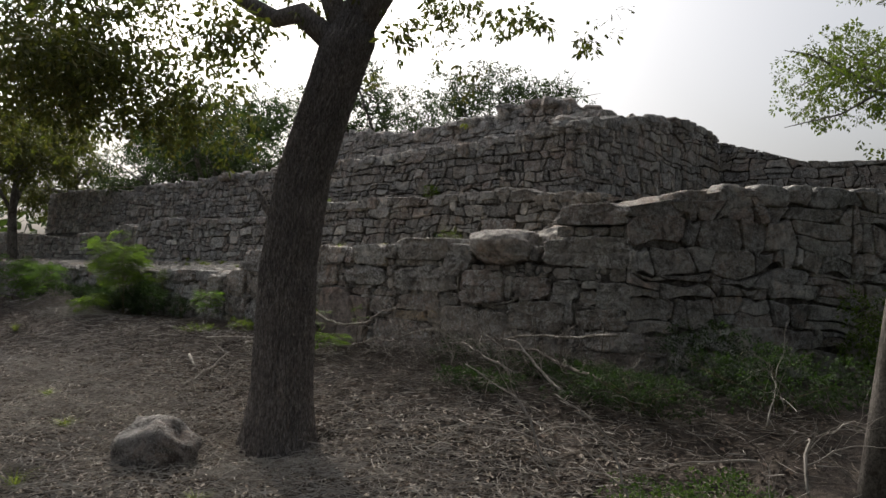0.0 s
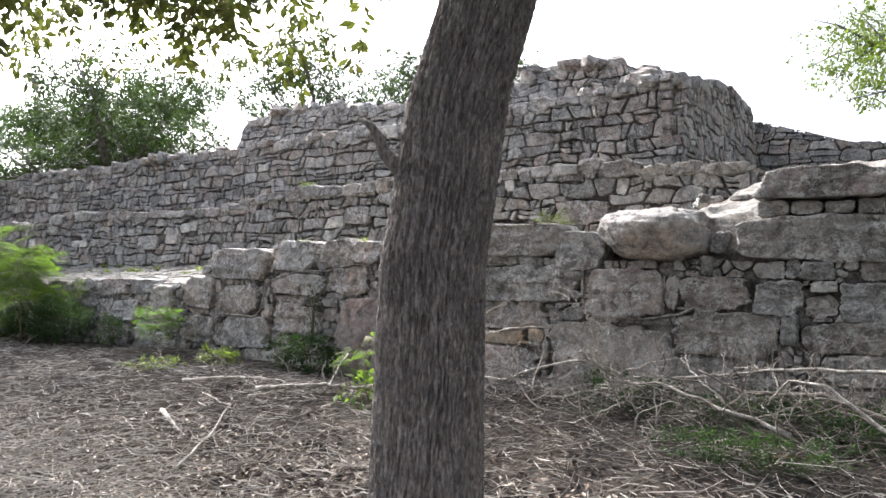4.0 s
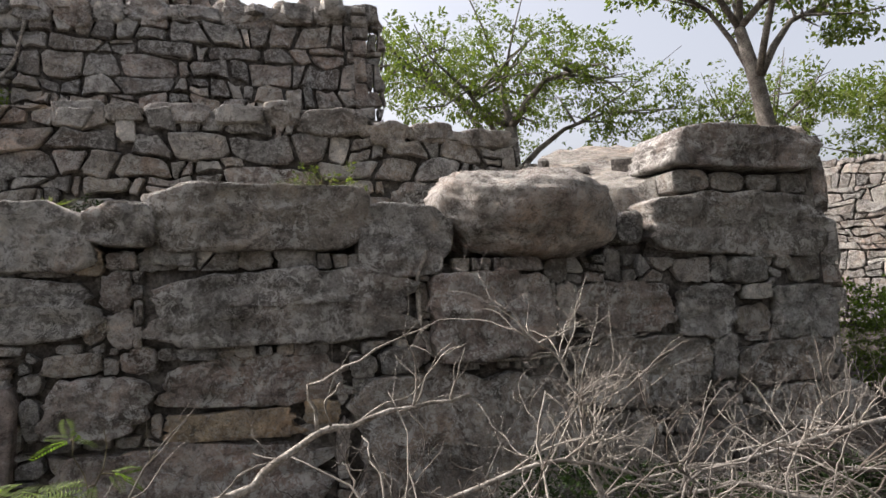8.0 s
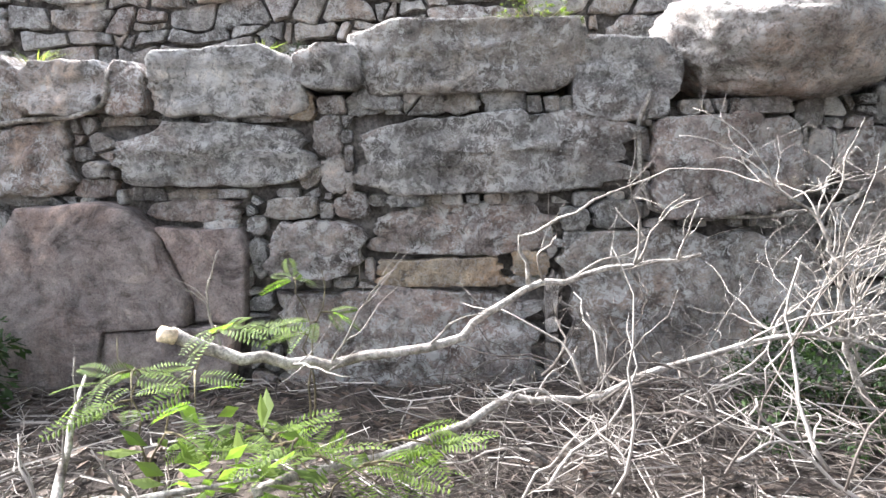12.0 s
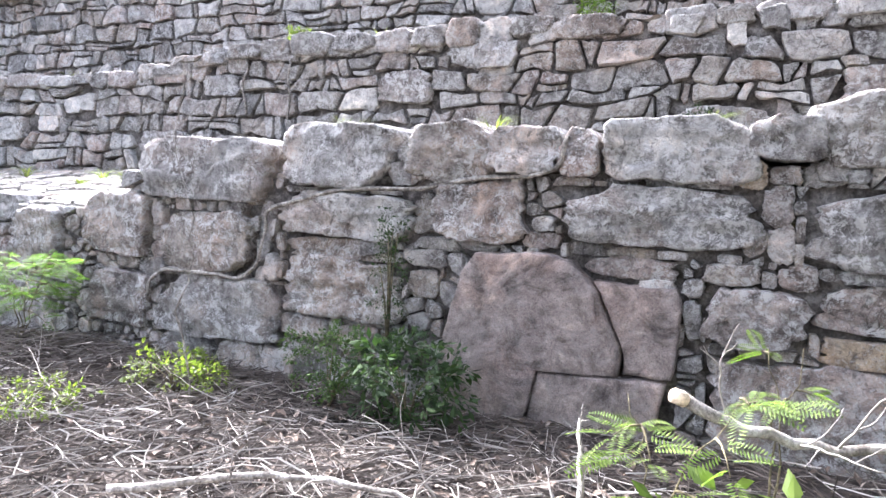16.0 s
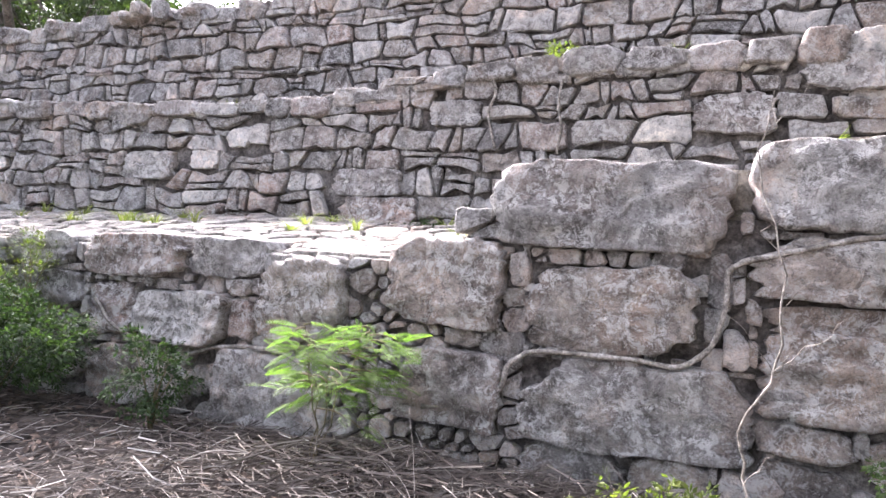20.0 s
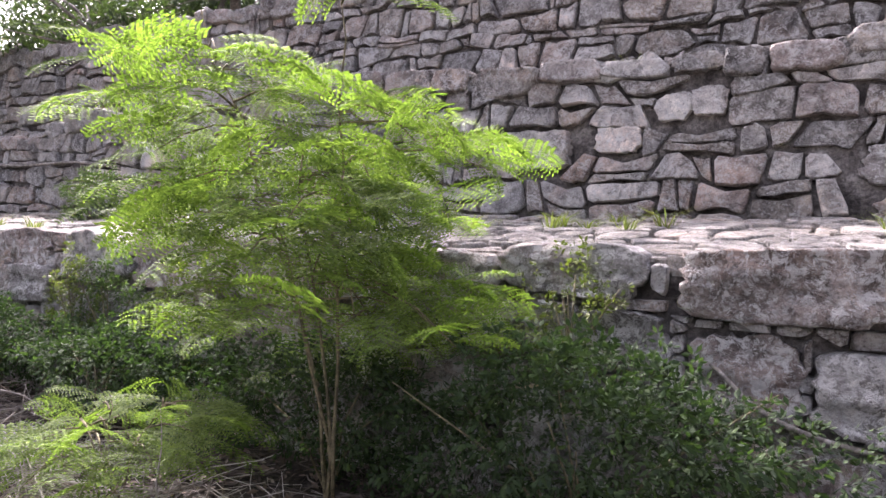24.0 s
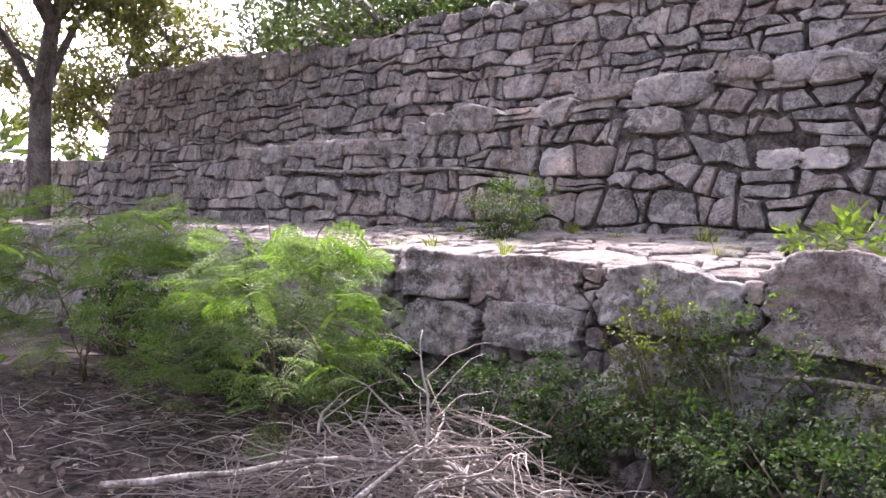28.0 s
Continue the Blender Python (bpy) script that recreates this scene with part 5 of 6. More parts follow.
leafy_shrub("leafy_shrub", "dark green leafy shrub at the foot of the slab", (-5.2, -0.5, 0), (0.42, 0.3, 0.25), 85, 0.42, leaf_dark, 21)
leafy_shrub("leafy_shrub", "dusty dark shrub low against the wall", (-5.8, -0.45, 0), (0.35, 0.26, 0.27), 120, 0.2, leaf_mid, 22)
leafy_shrub("leafy_shrub", "very dark dense shrub in the shade of the wall", (-11.35, -0.6, 0), (1.05, 0.45, 0.46), 820, 0.24, leaf_dark, 23)
leafy_shrub("leafy_shrub", "fresh green leafy shrub against the wall", (-10.05, -0.4, 0), (0.3, 0.22, 0.32), 120, 0.24, leaf_dark, 24)
leafy_shrub("leafy_shrub", "low dark undergrowth below the paved terrace", (-14.5, -0.45, 0), (0.95, 0.36, 0.36), 620, 0.22, leaf_dark, 25)
leafy_shrub("leafy_shrub", "low dark undergrowth below the paved terrace", (-15.9, -0.38, 0), (0.85, 0.32, 0.36), 480, 0.22, leaf_dark, 26)
leafy_shrub("climbing_plant", "yellowing climber hanging down the wall face", (-15.3, -0.12, 0.15), (0.34, 0.12, 0.5), 190, 0.18, leaf_yellow, 27)
leafy_shrub("climbing_plant", "dark creeper spread over the wall blocks", (-14.9, -0.12, 0.2), (0.55, 0.1, 0.45), 200, 0.18, leaf_mid, 127)
leafy_shrub("climbing_plant", "yellow-green climber hanging down the wall face", (-14.1, -0.12, 0.3), (0.35, 0.12, 0.42), 108, 0.20, leaf_yellow, 28)
leafy_shrub("climbing_plant", "thin climber trailing over the wall edge", (-11.6, -0.1, 0.55), (0.32, 0.12, 0.36), 90, 0.18, leaf_yellow, 29)
leafy_shrub("climbing_plant", "dark creeper clinging between two blocks", (-5.55, -0.12, 0.35), (0.12, 0.08, 0.5), 80, 0.15, leaf_dark, 30)
leafy_shrub("leafy_shrub", "round-leaved plant on the terrace edge", (-14.55, 0.45, 1.15), (0.35, 0.25, 0.16), 40, 0.42, leaf_fern, 31)
leafy_shrub("leafy_shrub", "small dark bush on the terrace against the wall", (-17.3, 1.3, 1.25), (0.5, 0.28, 0.32), 260, 0.2, leaf_mid, 32)
leafy_shrub("leafy_shrub", "small dark bush on the terrace against the wall", (-9.3, 1.9, 1.15), (0.4, 0.22, 0.16), 140, 0.17, leaf_dark, 33)
leafy_shrub("leafy_shrub", "dry greenish weeds on the terrace", (-11.2, 1.8, 1.15), (0.8, 0.25, 0.1), 90, 0.22, leaf_yellow, 34)
leafy_shrub("leafy_shrub", "bright weed on the second wall top", (-8.2, 2.55, 2.95), (0.22, 0.15, 0.1), 34, 0.28, leaf_yellow, 35)
leafy_shrub("leafy_shrub", "round green bush growing from the upper wall foot", (-4.95, 3.1, 3.1), (0.2, 0.14, 0.16), 44, 0.26, leaf_fern, 36)
leafy_shrub("leafy_shrub", "green weed growing in a wall joint", (-3.75, 2.0, 1.95), (0.2, 0.1, 0.12), 52, 0.16, leaf_dark, 37)
leafy_shrub("leafy_shrub", "pale green weeds on the wall top", (-2.0, 0.35, 1.93), (0.34, 0.14, 0.13), 60, 0.16, leaf_yellow, 38, stems=16)
leafy_shrub("leafy_shrub", "sprawling sunlit green thicket past the wall corner", (5.2, 2.2, 0), (1.5, 1.2, 0.8), 700, 0.4, leaf_fern, 39)
leafy_shrub("leafy_shrub", "sprawling sunlit green thicket past the wall corner", (7.4, 3.0, 0), (1.8, 1.5, 1.15), 800, 0.45, leaf_fern, 40)
leafy_shrub("leafy_shrub", "low green thicket in the shade", (4.5, -3.9, -0.55), (1.2, 0.9, 0.26), 520, 0.26, leaf_mid, 41)
leafy_shrub("leafy_shrub", "low dark thicket in the shade", (4.0, -1.2, 0), (1.2, 0.9, 0.4), 440, 0.26, leaf_dark, 42)
# extra dark leaves fill the brush floor in place of its shade
for k, (x, y, rx, rz) in enumerate([(-0.7, -0.75, 0.6, 0.24), (0.7, -1.0, 0.8, 0.2), (1.7, -1.4, 0.8, 0.2), (2.8, -2.0, 0.9, 0.24), (0.6, -2.0, 0.9, 0.1)]):
    leafy_shrub("leafy_shrub", "dark undergrowth among the dead brush", (x, y, -0.02), (rx, 0.4, rz), 220, 0.22, leaf_dark, 170 + k)
leafy_shrub("leafy_shrub", "dark green weeds under the dead brush", (0.2, -0.9, 0), (1.5, 0.5, 0.1), 260, 0.26, leaf_dark, 61)
leafy_shrub("leafy_shrub", "dark green weeds under the dead brush", (2.2, -1.6, 0), (1.2, 0.8, 0.14), 260, 0.28, leaf_dark, 62)
leafy_shrub("leafy_shrub", "yellow-green weeds at the wall foot", (-6.9, -0.7, 0), (0.5, 0.3, 0.12), 60, 0.26, leaf_yellow, 43)
leafy_shrub("leafy_shrub", "yellow-green weeds in the litter", (-7.4, -1.5, 0), (0.5, 0.4, 0.07), 50, 0.24, leaf_yellow, 44)
for k, (x, y, rx, rz, n) in enumerate([(-12.7, -0.42, 0.9, 0.42, 420), (-18.4, -0.5, 0.9, 0.4, 420), (-13.6, -0.4, 0.6, 0.3, 260), (-20.3, -0.5, 1.0, 0.42, 380), (-17.2, -0.42, 0.7, 0.34, 300), (1.4, -1.0, 1.4, 0.16, 300), (3.2, -0.6, 0.9, 0.5, 300)]):
    leafy_shrub("leafy_shrub", "dark undergrowth in the shade of the wall", (x, y, 0), (rx, 0.32, rz), n, 0.24, leaf_dark, 70 + k)
rng = random.Random(37)
for k in range(22):
    x, y = rng.uniform(-18.5, -8.6), rng.uniform(1.2, 2.0)
    grass_tuft("small dry tuft on the terrace floor", (x, min(y, mid_face(x) - 0.12), 1.17 + 0.15 * max(0.0, min(y, mid_face(x) - 0.12) - 0.15)), 26, rng.uniform(0.1, 0.22), 400 + k)
for k, (x, y, z, n, h) in enumerate([(-15.4, 0.9, 1.15, 60, 0.34), (-16.2, 1.2, 1.15, 30, 0.2), (-17.9, 0.5, 1.15, 40, 0.24), (-18.5, 0.8, 1.15, 30, 0.2), (-15.8, 2.4, 2.78, 40, 0.22), (-16.7, 2.2, 2.66, 40, 0.22),
                                      (-7.2, 2.7, 3.0, 36, 0.2), (-10.4, 3.0, 2.75, 50, 0.25), (-12.2, 2.9, 2.7, 60, 0.28), (0.6, 1.8, 2.2, 40, 0.25), (-0.1, 2.0, 2.05, 40, 0.25), (3.4, 3.0, 2.7, 50, 0.3), (-10.2, 0.6, 1.15, 26, 0.16),
                                      (-3.6, 0.3, 1.86, 24, 0.14), (-5.0, 0.35, 1.84, 26, 0.16), (-6.2, 0.35, 1.84, 26, 0.14), (-17.3, 0.35, 1.2, 40, 0.22), (-16.6, 0.3, 1.2, 36, 0.18), (-13.4, 1.9, 1.4, 40, 0.25), (-9.0, 1.9, 1.4, 30, 0.22), (-0.9, 0.9, 2.0, 40, 0.22), (1.9, 1.6, 2.5, 40, 0.25), (4.6, 4.6, 2.85, 50, 0.3), (5.6, 5.8, 2.9, 50, 0.3),
                                      (-1.2, -6.8, 0, 50, 0.25), (-3.2, -5.6, 0, 60, 0.2), (-5.5, -5.0, 0, 50, 0.2), (0.5, -5.9, 0, 50, 0.16), (-13.4, -3.0, 0, 60, 0.3), (-14.5, 0.7, 1.15, 24, 0.2), (2.4, -4.4, 0, 50, 0.2)]):
    grass_tuft("tuft of yellow-green grass blades", (x, y, z or ground_height(x, y)), n, h, 200 + k)

# ---- roots and dead wood ----
def wall_root(points, radius, place, label, seed):
    rng = random.Random(seed)
    pts = []
    for a, b in zip(points, points[1:]):
        for i in range(5):
            t = i / 5
            pts.append(place(a[0] + (b[0] - a[0]) * t + rng.uniform(-0.02, 0.02), a[1] + (b[1] - a[1]) * t + rng.uniform(-0.012, 0.012), 0.07 + rng.uniform(-0.02, 0.02)))
    pts.append(place(*points[-1], 0.06))
    # smooth the run
    for _ in range(2):
        pts = [pts[0]] + [(pts[i - 1] + pts[i] * 2 + pts[i + 1]) / 4 for i in range(1, len(pts) - 1)] + [pts[-1]]
    v, f = tube(pts, [radius * (0.85 + 0.3 * rng.random()) for _ in pts], 6)
    tagged(new("root", mesh_of("root", v, f, root_pale)), label, "root", "roots on the wall")


wall_root([(-8.3, 0.3), (-7.98, 0.36), (-7.84, 0.46), (-7.8, 0.62), (-7.66, 0.7), (-7.2, 0.7), (-6.9, 0.68), (-6.74, 0.8), (-6.68, 1.0), (-6.68, 1.2), (-6.55, 1.27), (-6.0, 1.41), (-5.4, 1.42), (-5.0, 1.51), (-4.55, 1.53), (-4.43, 1.62), (-4.4, 1.78)],
          0.015, low_place, "long pale snaking root along the wall joints", 1)
wall_root([(-10.1, 0.42), (-9.9, 0.5), (-9.5, 0.54), (-9.2, 0.48), (-9.0, 0.34)], 0.014, low_place, "pale root arched over a block", 2)
wall_root([(-11.0, 0.75), (-10.85, 0.6), (-10.6, 0.5), (-10.3, 0.47)], 0.012, low_place, "pale root between the blocks", 3)
# added strip in root form, standing for the dark joint round this block
wall_root([(-1.38, 1.62), (-1.47, 1.4), (-1.45, 1.1), (-1.38, 0.96), (-1.2, 0.92), (-0.6, 0.91), (-0.35, 0.98), (-0.2, 1.05)], 0.016, low_place, "curling strip added along the dark joint round a block", 4)
wall_root([(-14.9, 0.7), (-14.5, 0.74), (-14.0, 0.7), (-13.7, 0.76)], 0.015, low_place, "root in a wall joint", 5)
wall_root([(-8.13, 2.12), (-8.1, 2.35), (-8.14, 2.6), (-8.12, 2.8)], 0.013, mid_place, "white dry root hanging down the second wall", 6)
wall_root([(-8.7, 2.2), (-8.8, 2.5), (-8.72, 2.75), (-8.85, 2.95)], 0.014, mid_place, "thin dry root on the second wall", 7)
wall_root([(-21.0, 2.06), (-19.5, 2.0), (-18.4, 2.04), (-17.9, 1.98)], 0.018, mid_place, "thin root along the second wall", 8)
wall_root([(-18.4, 3.3), (-18.0, 3.43), (-17.75, 3.7)], 0.018, up_place, "thin root climbing the upper wall", 9)
wall_root([(-5.0, 3.35), (-4.75, 3.7), (-4.68, 4.1), (-4.7, 4.35)], 0.018, up_place, "pale root hanging down the upper wall", 10)


def dead_branch(label, start, way, length, radius, depth, seed, wiggle=0.3, droop=0.03, kids=(3, 5), mat=None, floor=0.01):
    owner = thing("dead_branch", label, "branch", group="dead branches")
    grow(owner, start, way, length, radius, depth, random.Random(seed), wiggle, droop, 6, kids, floor, mat)
    return owner


def bough(points, radius, label, seed, twigs=8, length=0.5, depth=1, mat=None):
    rng = random.Random(seed)
    radius *= 0.62
    b = thing("dead_bough", label, "branch", group="dead branches")
    pts = []
    for a, c in zip(points, points[1:]):
        for i in range(4):
            p = Vector(a).lerp(Vector(c), i / 4)
            pts.append(p + Vector((rng.uniform(-1, 1), rng.uniform(-1, 1), rng.uniform(-1, 1))) * 0.014)
    pts.append(Vector(points[-1]))
    part("bough", (*tube(pts, [radius * (1 - 0.72 * i / (len(pts) - 1)) for i in range(len(pts))], 7), mat or dead_wood), b)
    for _ in range(twigs):
        i = rng.randint(2, len(pts) - 2)
        grow(b, pts[i], (rng.uniform(-0.6, 1), rng.uniform(-0.6, 0.3), rng.uniform(0.0, 1)), length * rng.uniform(0.5, 1.1), radius * 0.26, depth, rng, 0.3, 0.0, 4, (2, 4), 0.0, mat)
    return b


b = bough([(-3.54, -1.36, 0.63), (-3.3, -1.3, 0.52), (-2.96, -1.2, 0.47), (-2.44, -1.15, 0.55), (-2.19, -1.1, 0.74), (-1.83, -1.1, 0.82), (-1.45, -1.05, 0.87)], 0.046, "long bleached bough with a sawn end lying across the brush", 1, 9, 0.5)
part("sawn_end", (*tube([(-3.57, -1.39, 0.645), (-3.53, -1.355, 0.622)], [0.031, 0.031], 14), cut_wood), b, "pale sawn end")
bough([(-2.15, -1.1, 0.76), (-2.2, -1.1, 0.95), (-1.9, -1.1, 1.09), (-1.6, -1.1, 1.22)], 0.016, "thin bleached shoot forking from a bough", 21, 2, 0.25)
bough([(-3.2, -1.6, 0.12), (-2.6, -1.3, 0.16), (-2.23, -1.15, 0.3), (-1.88, -1.1, 0.27), (-1.54, -1.1, 0.42), (-1.01, -1.1, 0.55), (-0.69, -1.1, 0.46), (-0.2, -1.1, 0.3)], 0.036, "pale bough across the brush", 2, 14, 0.6)
bough([(-0.6, -1.0, 0.08), (-0.82, -1.05, 0.4), (-0.88, -1.1, 0.59), (-0.93, -1.1, 0.85), (-1.0, -1.1, 1.0), (-1.25, -1.1, 1.17)], 0.028, "bleached bough rising from the brush", 3, 22, 0.62, 2)
bough([(0.9, -1.6, 0.15), (0.3, -1.5, 0.3), (-0.26, -1.3, 0.42), (-0.8, -1.3, 0.35)], 0.034, "thick pale bough in the brush", 4, 12, 0.6)
bough([(2.3, -1.5, 0.75), (1.42, -1.1, 0.63), (0.68, -1.1, 0.6), (0.29, -1.1, 0.5), (-0.57, -1.1, 0.42)], 0.034, "long grey bough reaching over the brush", 5, 14, 0.6, 2)
bough([(2.4, -1.9, 0.25), (1.7, -1.6, 0.3), (1.1, -1.45, 0.45), (0.5, -1.3, 0.4), (0.1, -1.2, 0.55)], 0.05, "thick grey bough lying in the brush", 22, 10, 0.55, 1, twig_shaded)
bough([(2.0, -2.2, 0.1), (1.5, -2.0, 0.35), (1.15, -1.95, 0.6), (0.9, -1.85, 0.62), (0.75, -1.8, 0.4)], 0.03, "bent bleached branch in the brush", 23, 8, 0.45, 1)
bough([(-4.6, -2.1, 0.06), (-4.2, -1.9, 0.1), (-3.9, -1.7, 0.12), (-3.5, -1.62, 0.1), (-3.1, -1.5, 0.16)], 0.05, "mottled pale log on the litter", 6, 3, 0.4)
bough([(-3.85, -1.68, 0.08), (-3.9, -1.5, 0.25), (-3.98, -1.2, 0.42)], 0.035, "upright snapped stick beside the log", 7, 2, 0.2)
bough([(-5.9, -2.1, 0.05), (-5.3, -1.7, 0.09), (-4.9, -1.62, 0.08), (-4.5, -1.6, 0.07), (-4.1, -1.35, 0.1)], 0.035, "pale branch lying on the litter", 8, 5, 0.5)
bough([(-5.6, -2.6, -0.2), (-4.9, -2.85, -0.36), (-4.2, -3.2, -0.5), (-3.5, -3.46, -0.58)], 0.05, "bleached stick on the ground", 9, 2, 0.4)
bough([(-4.2, -3.5, -0.5), (-4.4, -2.9, -0.3), (-4.75, -2.35, -0.1), (-5.4, -2.2, -0.04)], 0.03, "crooked pale branch on the ground", 10, 5, 0.5)
bough([(-16.9, -2.2, 0.1), (-16.3, -1.7, 0.25), (-15.6, -1.1, 0.35)], 0.03, "long pale stick across the brush heap", 11, 3, 0.3)
bough([(-15.9, -2.0, 0.05), (-15.8, -1.6, 0.3), (-15.75, -1.3, 0.45)], 0.028, "short pale stick in the brush heap", 12, 1, 0.2)
bough([(-9.5, 1.0, 1.2), (-8.7, 0.9, 1.22), (-8.1, 1.2, 1.4), (-8.0, 1.5, 1.6)], 0.022, "thin dead stick lying on the terrace", 13, 3, 0.4)
bough([(-8.9, 2.6, 3.0), (-8.2, 2.5, 3.02), (-7.6, 2.6, 3.1)], 0.02, "dry twigs on the second wall top", 14, 8, 0.5)
bough([(-6.55, -0.9, -0.02), (-6.58, -0.92, 0.35), (-6.62, -0.95, 0.6), (-6.5, -0.95, 0.85), (-6.48, -0.95, 1.2), (-6.6, -0.98, 1.6), (-6.55, -1.0, 1.85)], 0.012, "bare thin sapling with crooked twigs", 15, 8, 0.55, 1, root_pale)
rng = random.Random(91)
# shade-coloured twigs among the pale ones, more of them right of x = 0.4
for k in range(118):
    x = rng.uniform(-2.3, 2.8)
    y = -0.5 - rng.random() * 1.5
    dead_branch("tangled bleached dead branch in the brush", (x, y, rng.uniform(0.03, 0.35)), (rng.uniform(-1, 1), rng.uniform(-0.4, 0.4), rng.uniform(0.1, 1.0)), rng.uniform(0.5, 1.05), rng.uniform(0.0045, 0.0095), 2, 300 + k, 0.5, 0.01, (2, 4), twig_shaded if k % 5 < (2 if x < 0.4 else 4) else None)
for k in range(12):
    x, y = rng.uniform(2.0, 5.5), rng.uniform(-4.5, -0.8)
    dead_branch("tangled dead branch in the shaded brush", (x, y, ground_height(x, y) + rng.uniform(0.03, 0.3)), (rng.uniform(-1, 1), rng.uniform(-0.6, 0.6), rng.uniform(0.1, 0.9)), rng.uniform(0.9, 1.6), rng.uniform(0.007, 0.014), 2, 440 + k, 0.3, 0.03, (2, 4), floor=ground_height(x, y))
for k in range(44):
    a = rng.uniform(0, 6.283)
    x, y = -15.9 + 0.75 * math.cos(a) * rng.random(), -1.15 + 0.45 * math.sin(a) * rng.random()
    dead_branch("pale dead branch in the brush heap", (x, y, rng.uniform(0.05, 0.3)), (rng.uniform(-1, 1), rng.uniform(-0.7, 0.5), rng.uniform(-0.1, 0.45)), rng.uniform(0.5, 1.1), rng.uniform(0.006, 0.013), 1, 460 + k, 0.3, 0.09, (3, 5))
for k in range(9):
    x, y = rng.uniform(-14.6, -12.6), rng.uniform(-2.0, -1.2)
    dead_branch("pale dead branch in the brush heap", (x, y, rng.uniform(0.03, 0.2)), (rng.uniform(-1, 1), rng.uniform(-0.7, 0.5), rng.uniform(-0.1, 0.5)), rng.uniform(0.5, 0.9), rng.uniform(0.005, 0.011), 1, 480 + k, 0.16, 0.06, (3, 6))
for k in range(14):
    x, y = rng.uniform(-12, -6), rng.uniform(-2.3, -0.8)
    dead_branch("thin dry twig on the litter", (x, y, 0.03), (rng.uniform(-1, 1), rng.uniform(-0.7, 0.7), rng.uniform(0, 0.3)), rng.uniform(0.4, 0.9), rng.uniform(0.004, 0.008), 1, 500 + k, 0.16, 0.03, (2, 4))

rock = thing("rock", "rough grey field rock lying in the litter", "rock", (-1.15, -5.45, -0.58))
verts, faces = [], []
for i in range(17):
    for j in range(28):
        a, c = math.pi * i / 16, 2 * math.pi * j / 28
        d = Vector((math.cos(c) * math.sin(a), math.sin(c) * math.sin(a), math.cos(a)))
        s = 1 + 0.3 * noise.noise(d * 1.7 + Vector((9, 1, 3))) + 0.12 * noise.noise(d * 5)
        verts.append((d.x * 0.5 * s, d.y * 0.4 * s, d.z * 0.36 * s))
for i in range(16):
    for j in range(28):
        a, c = i * 28 + j, i * 28 + (j + 1) % 28
        faces.append((a, a + 28, c + 28, c))
part("rock_body", (verts, faces, stone_rock), rock)

# ---- litter ----
def litter(name, count, box, length, radius, mat, seed, label, lift=0.03, heap=None, fray=0.5, tilts=0.16, bends=0.12):
    """Loose straws and twigs lying on the ground."""
    r = np.random.RandomState(seed)
    x = r.uniform(box[0], box[1], count) + r.normal(0, fray, count)
    y = np.minimum(r.uniform(box[2], box[3], count) + r.normal(0, fray, count), max(box[3], -0.15))
    z = np.array([ground_height(a, b) for a, b in zip(x, y)]) + r.uniform(0, lift, count)
    if heap:
        hx, hy, hz, rx, ry = heap
        z += hz * np.exp(-((x - hx) / rx) ** 2 - ((y - hy) / ry) ** 2) * r.uniform(0.0, 1.0, count)
    a, tilt, L = r.uniform(0, 6.283, count), r.normal(0, tilts, count), length * r.uniform(0.35, 1.3, count)
    d = np.c_[np.cos(a) * np.cos(tilt), np.sin(a) * np.cos(tilt), np.sin(tilt)] * L[:, None] / 2
    side = np.c_[-np.sin(a), np.cos(a), 0 * a]
    bend = side * (r.normal(0, bends, count) * L)[:, None]
    w = radius * r.uniform(0.5, 1.6, count)[:, None]
    c = np.c_[x, y, z]
    v = []
    for p in (c - d, c + bend, c + d):
        v += [p + side * w, p + np.array([0, 0, 1.5]) * w, p - side * w]
    v = np.stack(v, 1).reshape(-1, 3)
    f = np.array([(0, 1, 4, 3), (1, 2, 5, 4), (2, 0, 3, 5), (3, 4, 7, 6), (4, 5, 8, 7), (5, 3, 6, 8)])
    f = (f[None] + 9 * np.arange(count)[:, None, None]).reshape(-1, 4)
    tagged(new(name, mesh_of(name, v.tolist(), f.tolist(), mat, False)), label, "litter", kind="stuff")


litter("straw_litter", 6500, (-9, -3.2, -2.8, -0.15), 0.3, 0.0028, straw_shaded, 1, "dry brown straw and twig litter")
litter("straw_litter", 7000, (-20, -9, -3.6, -0.1), 0.28, 0.0028, straw_shaded, 2, "dry brown straw and twig litter")
litter("straw_litter", 9500, (-9, 4.5, -8.5, -2.4), 0.3, 0.004, straw, 21, "dry brown straw and twig litter")
litter("pale_straw", 22000, (-11, 3.5, -8.6, -2.4), 0.34, 0.0031, bleached_straw, 3, "bleached straw and fine twigs", 0.07, fray=1.1, tilts=0.22, bends=0.2)
# low layer in the shade-coloured twig tones, so the brush floor reads dark
litter("brush_twigs", 4500, (-2.8, 4.6, -2.4, -0.35), 0.42, 0.0019, twig_shaded, 4, "fine dry twigs in the brush", 0.1, (0.7, -1.2, 0.3, 2.6, 0.8), 0.25, 0.3, 0.25)
litter("brush_twigs", 500, (-2.8, 4.4, -2.3, -0.4), 0.45, 0.0019, twig_pale, 14, "fine bleached twigs in the brush", 0.15, (0.7, -1.2, 0.5, 2.6, 0.8), 0.25, 0.35, 0.3)
litter("pale_straw", 900, (-9.5, -3.4, -2.6, -0.5), 0.3, 0.0015, bleached_straw, 15, "bleached straw and fine twigs", 0.06, None, 0.3, 0.22, 0.22)
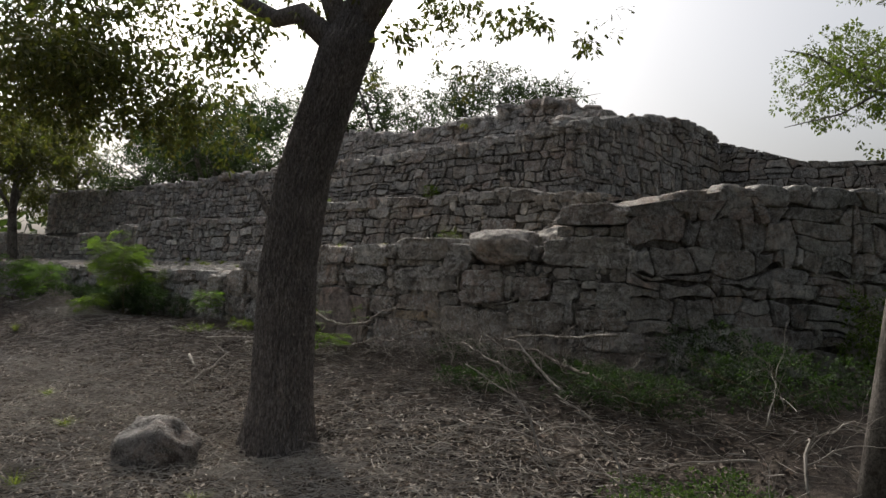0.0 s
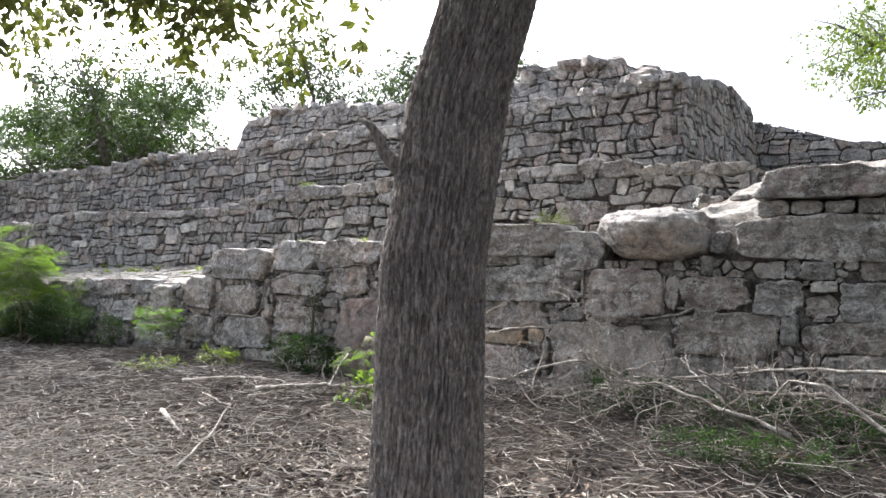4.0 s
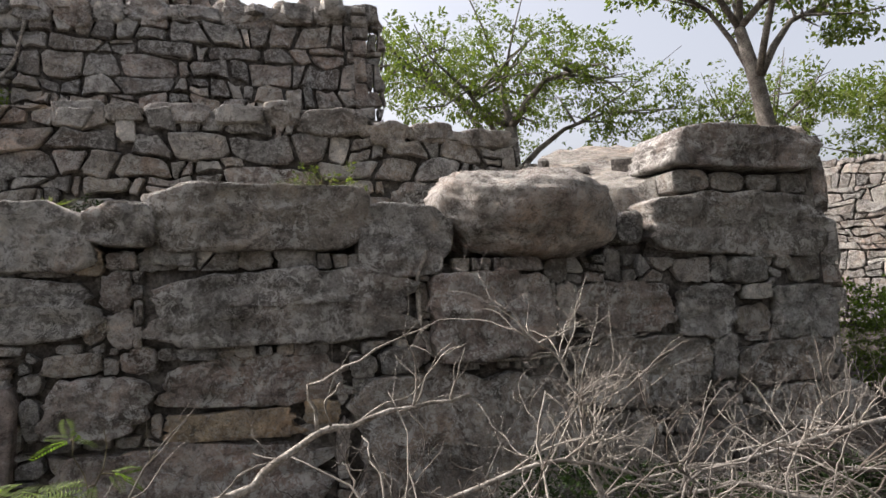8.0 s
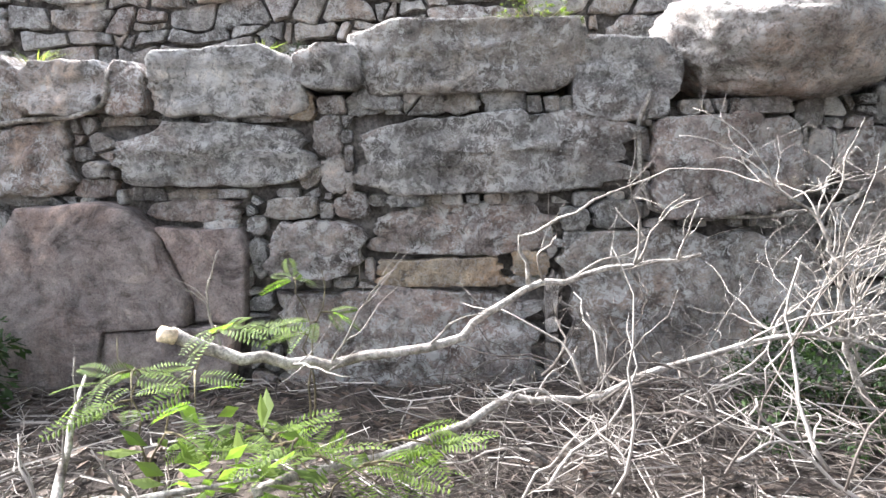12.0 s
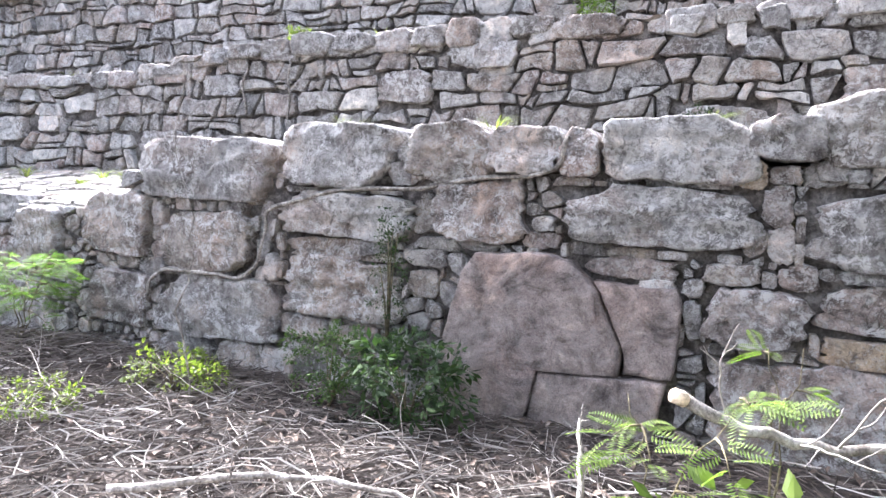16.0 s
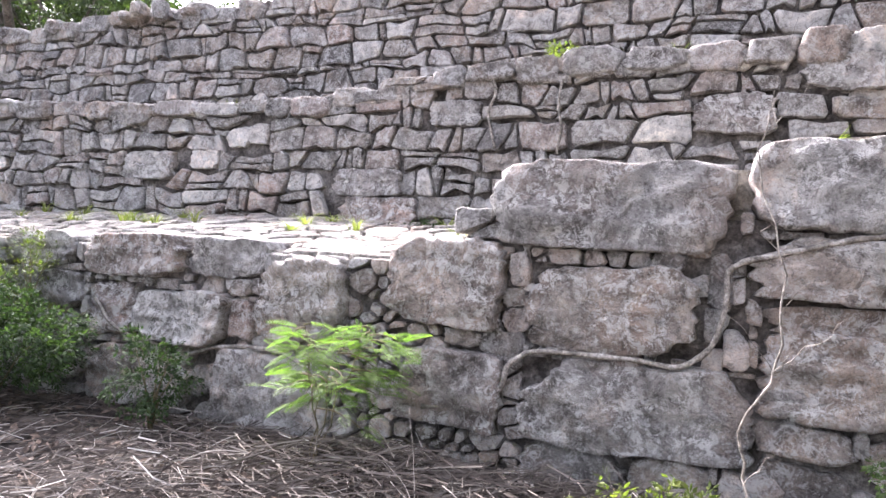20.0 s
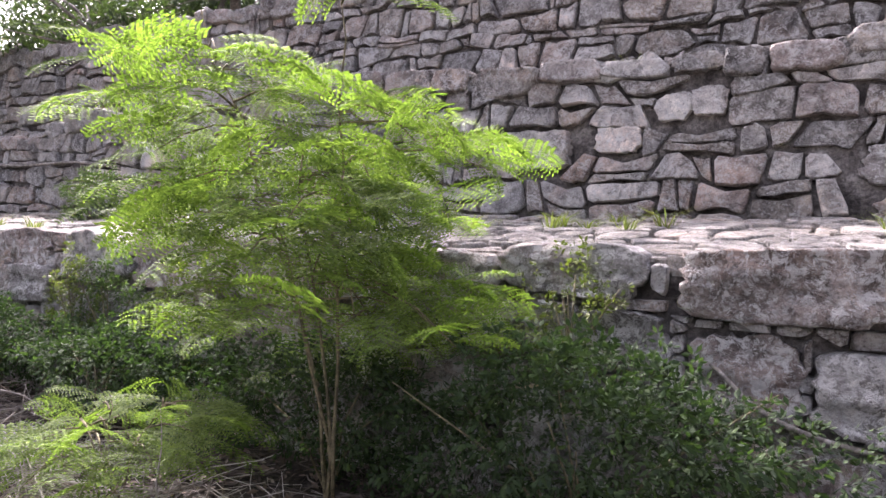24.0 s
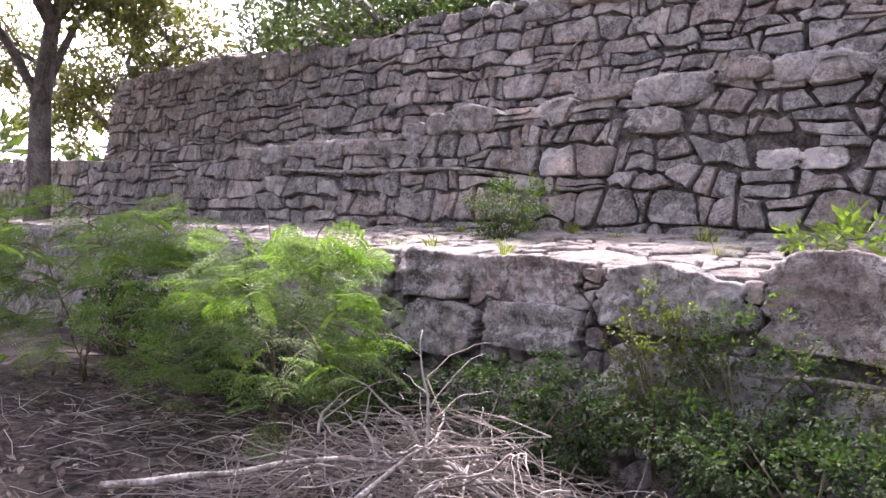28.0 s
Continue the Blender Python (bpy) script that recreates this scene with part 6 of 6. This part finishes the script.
litter("pale_straw", 1300, (-19, -9.5, -3.4, -0.7), 0.3, 0.0015, bleached_straw, 16, "bleached straw and fine twigs", 0.06, None, 0.3, 0.22, 0.22)
litter("heap_twigs", 1000, (-17.0, -15.0, -1.9, -0.5), 0.55, 0.0021, straw, 5, "fine pale twigs of the brush heap", 0.05, (-15.95, -1.15, 0.5, 0.75, 0.5), 0.15, 0.26, 0.3)
litter("heap_twigs", 900, (-14.8, -12.6, -2.1, -0.9), 0.5, 0.0023, twig_pale, 6, "fine pale twigs of the brush heap", 0.05, (-14.0, -1.5, 0.3, 0.6, 0.4), 0.15, 0.26, 0.3)
litter("heap_twigs", 1800, (-9.6, -6.4, -1.4, -0.3), 0.4, 0.003, straw_shaded, 7, "fine dry twigs heaped at the wall", 0.05, (-8.2, -0.6, 0.2, 1.2, 0.35))
litter("straw_litter", 5000, (-16, -9, -8.5, -3.6), 0.3, 0.003, straw_shaded, 9, "dry brown straw and twig litter")


def leaves(name, count, box, size, mat, seed, label):
    r = random.Random(seed)
    mats = []
    for _ in range(count):
        x, y = r.uniform(box[0], box[1]), r.uniform(box[2], box[3])
        mats.append(np.array(Matrix.Translation((x, y, ground_height(x, y) + r.uniform(0.006, 0.04))) @ Euler((r.uniform(-0.6, 0.6), r.uniform(-0.6, 0.6), r.uniform(0, 6.28))).to_matrix().to_4x4() @ Matrix.Scale(size * r.uniform(0.5, 1.4), 4)))
    t = [(-0.5, 0, 0), (0, 0.24, 0.09), (0.5, 0, 0.02), (0, -0.24, 0.09)]
    tagged(new(name, mesh_of(name, *spread(t, [(0, 1, 2), (0, 2, 3)], mats), mat, False)), label, "litter", kind="stuff")


leaves("leaf_litter", 13000, (-10, 4.5, -8.5, -0.1), 0.07, dead_leaf, 1, "curled brown dead leaves")
leaves("leaf_litter", 17000, (-10, 4.2, -8.4, -2.6), 0.065, pale_leaf, 3, "bleached dry leaves")
leaves("leaf_litter", 8000, (-20, -10, -4, -0.1), 0.06, dead_leaf, 2, "curled brown dead leaves")
# ---- the small stones of walls and floors ----
lay_rubble(wall_lower, stones, low_place, lambda c: abs(c[0] + 4.5), stone_small, stone_joined, back=0.14)
lay_rubble(terrace, flags, FLAG_FLOOR, lambda c: abs(c[0] + 12) + c[1], stone_floor, stone_floor_joined, (0.01, 0.03), name="flagstone", back=0.06, rough=0.006)
lay_rubble(wall_middle, mid_stones, mid_place, lambda c: abs(c[0] + 8.5), stone_small, stone_joined, (0.01, 0.06))
lay_rubble(wall_upper, up_stones, up_place, lambda c: abs(c[0] + 6), stone_small, stone_joined, (0.01, 0.06))
lay_rubble(wall_summit, sum_stones, sum_place, lambda c: abs(c[0] + 5), stone_small, stone_joined, (0.02, 0.07), limit=150, back=0.3, rough=0.02)
lay_rubble(wall_side, side_stones, side_place, lambda c: c[0], stone_small, stone_joined, (0.02, 0.08), limit=100)
lay_rubble(mid_side, mid_side_stones, mid_side_place, lambda c: c[0], stone_small, stone_joined, limit=60)
lay_rubble(tower_side, tower_stones, tower_place, lambda c: c[0], stone_small, stone_joined, (0.02, 0.07), limit=100)
lay_rubble(wall_far, far_stones, far_place, lambda c: c[0], stone_small, stone_joined, limit=40)
lay_rubble(wall_far, far_stones2, far_place2, lambda c: c[0], stone_small, stone_joined, limit=40)
lay_rubble(wall_rear, rear_stones, rear_place, lambda c: c[0], stone_small, stone_joined, limit=40)
coping(wall_middle, mid_place, -22, 0.1, mid_top, 141)
coping(wall_upper, up_place, -29.0, -1.1, up_top, 142)
coping(tower_side, tower_place, 0.2, 8.1, tower_top, 143)
coping(wall_side, side_place, 0.1, 9.0, side_top, 144, (0.4, 0.9), (0.2, 0.34))
coping(wall_summit, sum_place, -13.7, -1.6, sum_top, 145, (0.3, 0.8), (0.15, 0.3))
loose_rocks(wall_summit, 130, lambda r: ((lambda x, t: (x, 3.5 + 2.0 * t, up_base(x) - 0.05 + 0.12 * t))(r.uniform(-13.8, -1.3), r.random())), 0.2, 151)
loose_rocks(wall_summit, 60, lambda r: ((lambda x: (x, r.uniform(5.9, 6.4), sum_base(x) - 0.22))(r.uniform(-13.5, -1.8))), 0.26, 152)
loose_rocks(wall_upper, 50, lambda r: ((lambda x: (x, r.uniform(3.3, 3.9), up_base(x) - 0.04))(r.uniform(-28, -13.8))), 0.18, 153)
loose_rocks(tower_side, 40, lambda r: ((lambda u: tower_place(u, tower_line(u) - 0.05, -r.uniform(0.1, 0.9)))(r.uniform(0.3, 8.0))), 0.22, 154)
loose_rocks(terrace, 36, lambda r: (r.uniform(-0.9, 1.3), r.uniform(0.8, 3.0), 2.3), 0.1, 155)
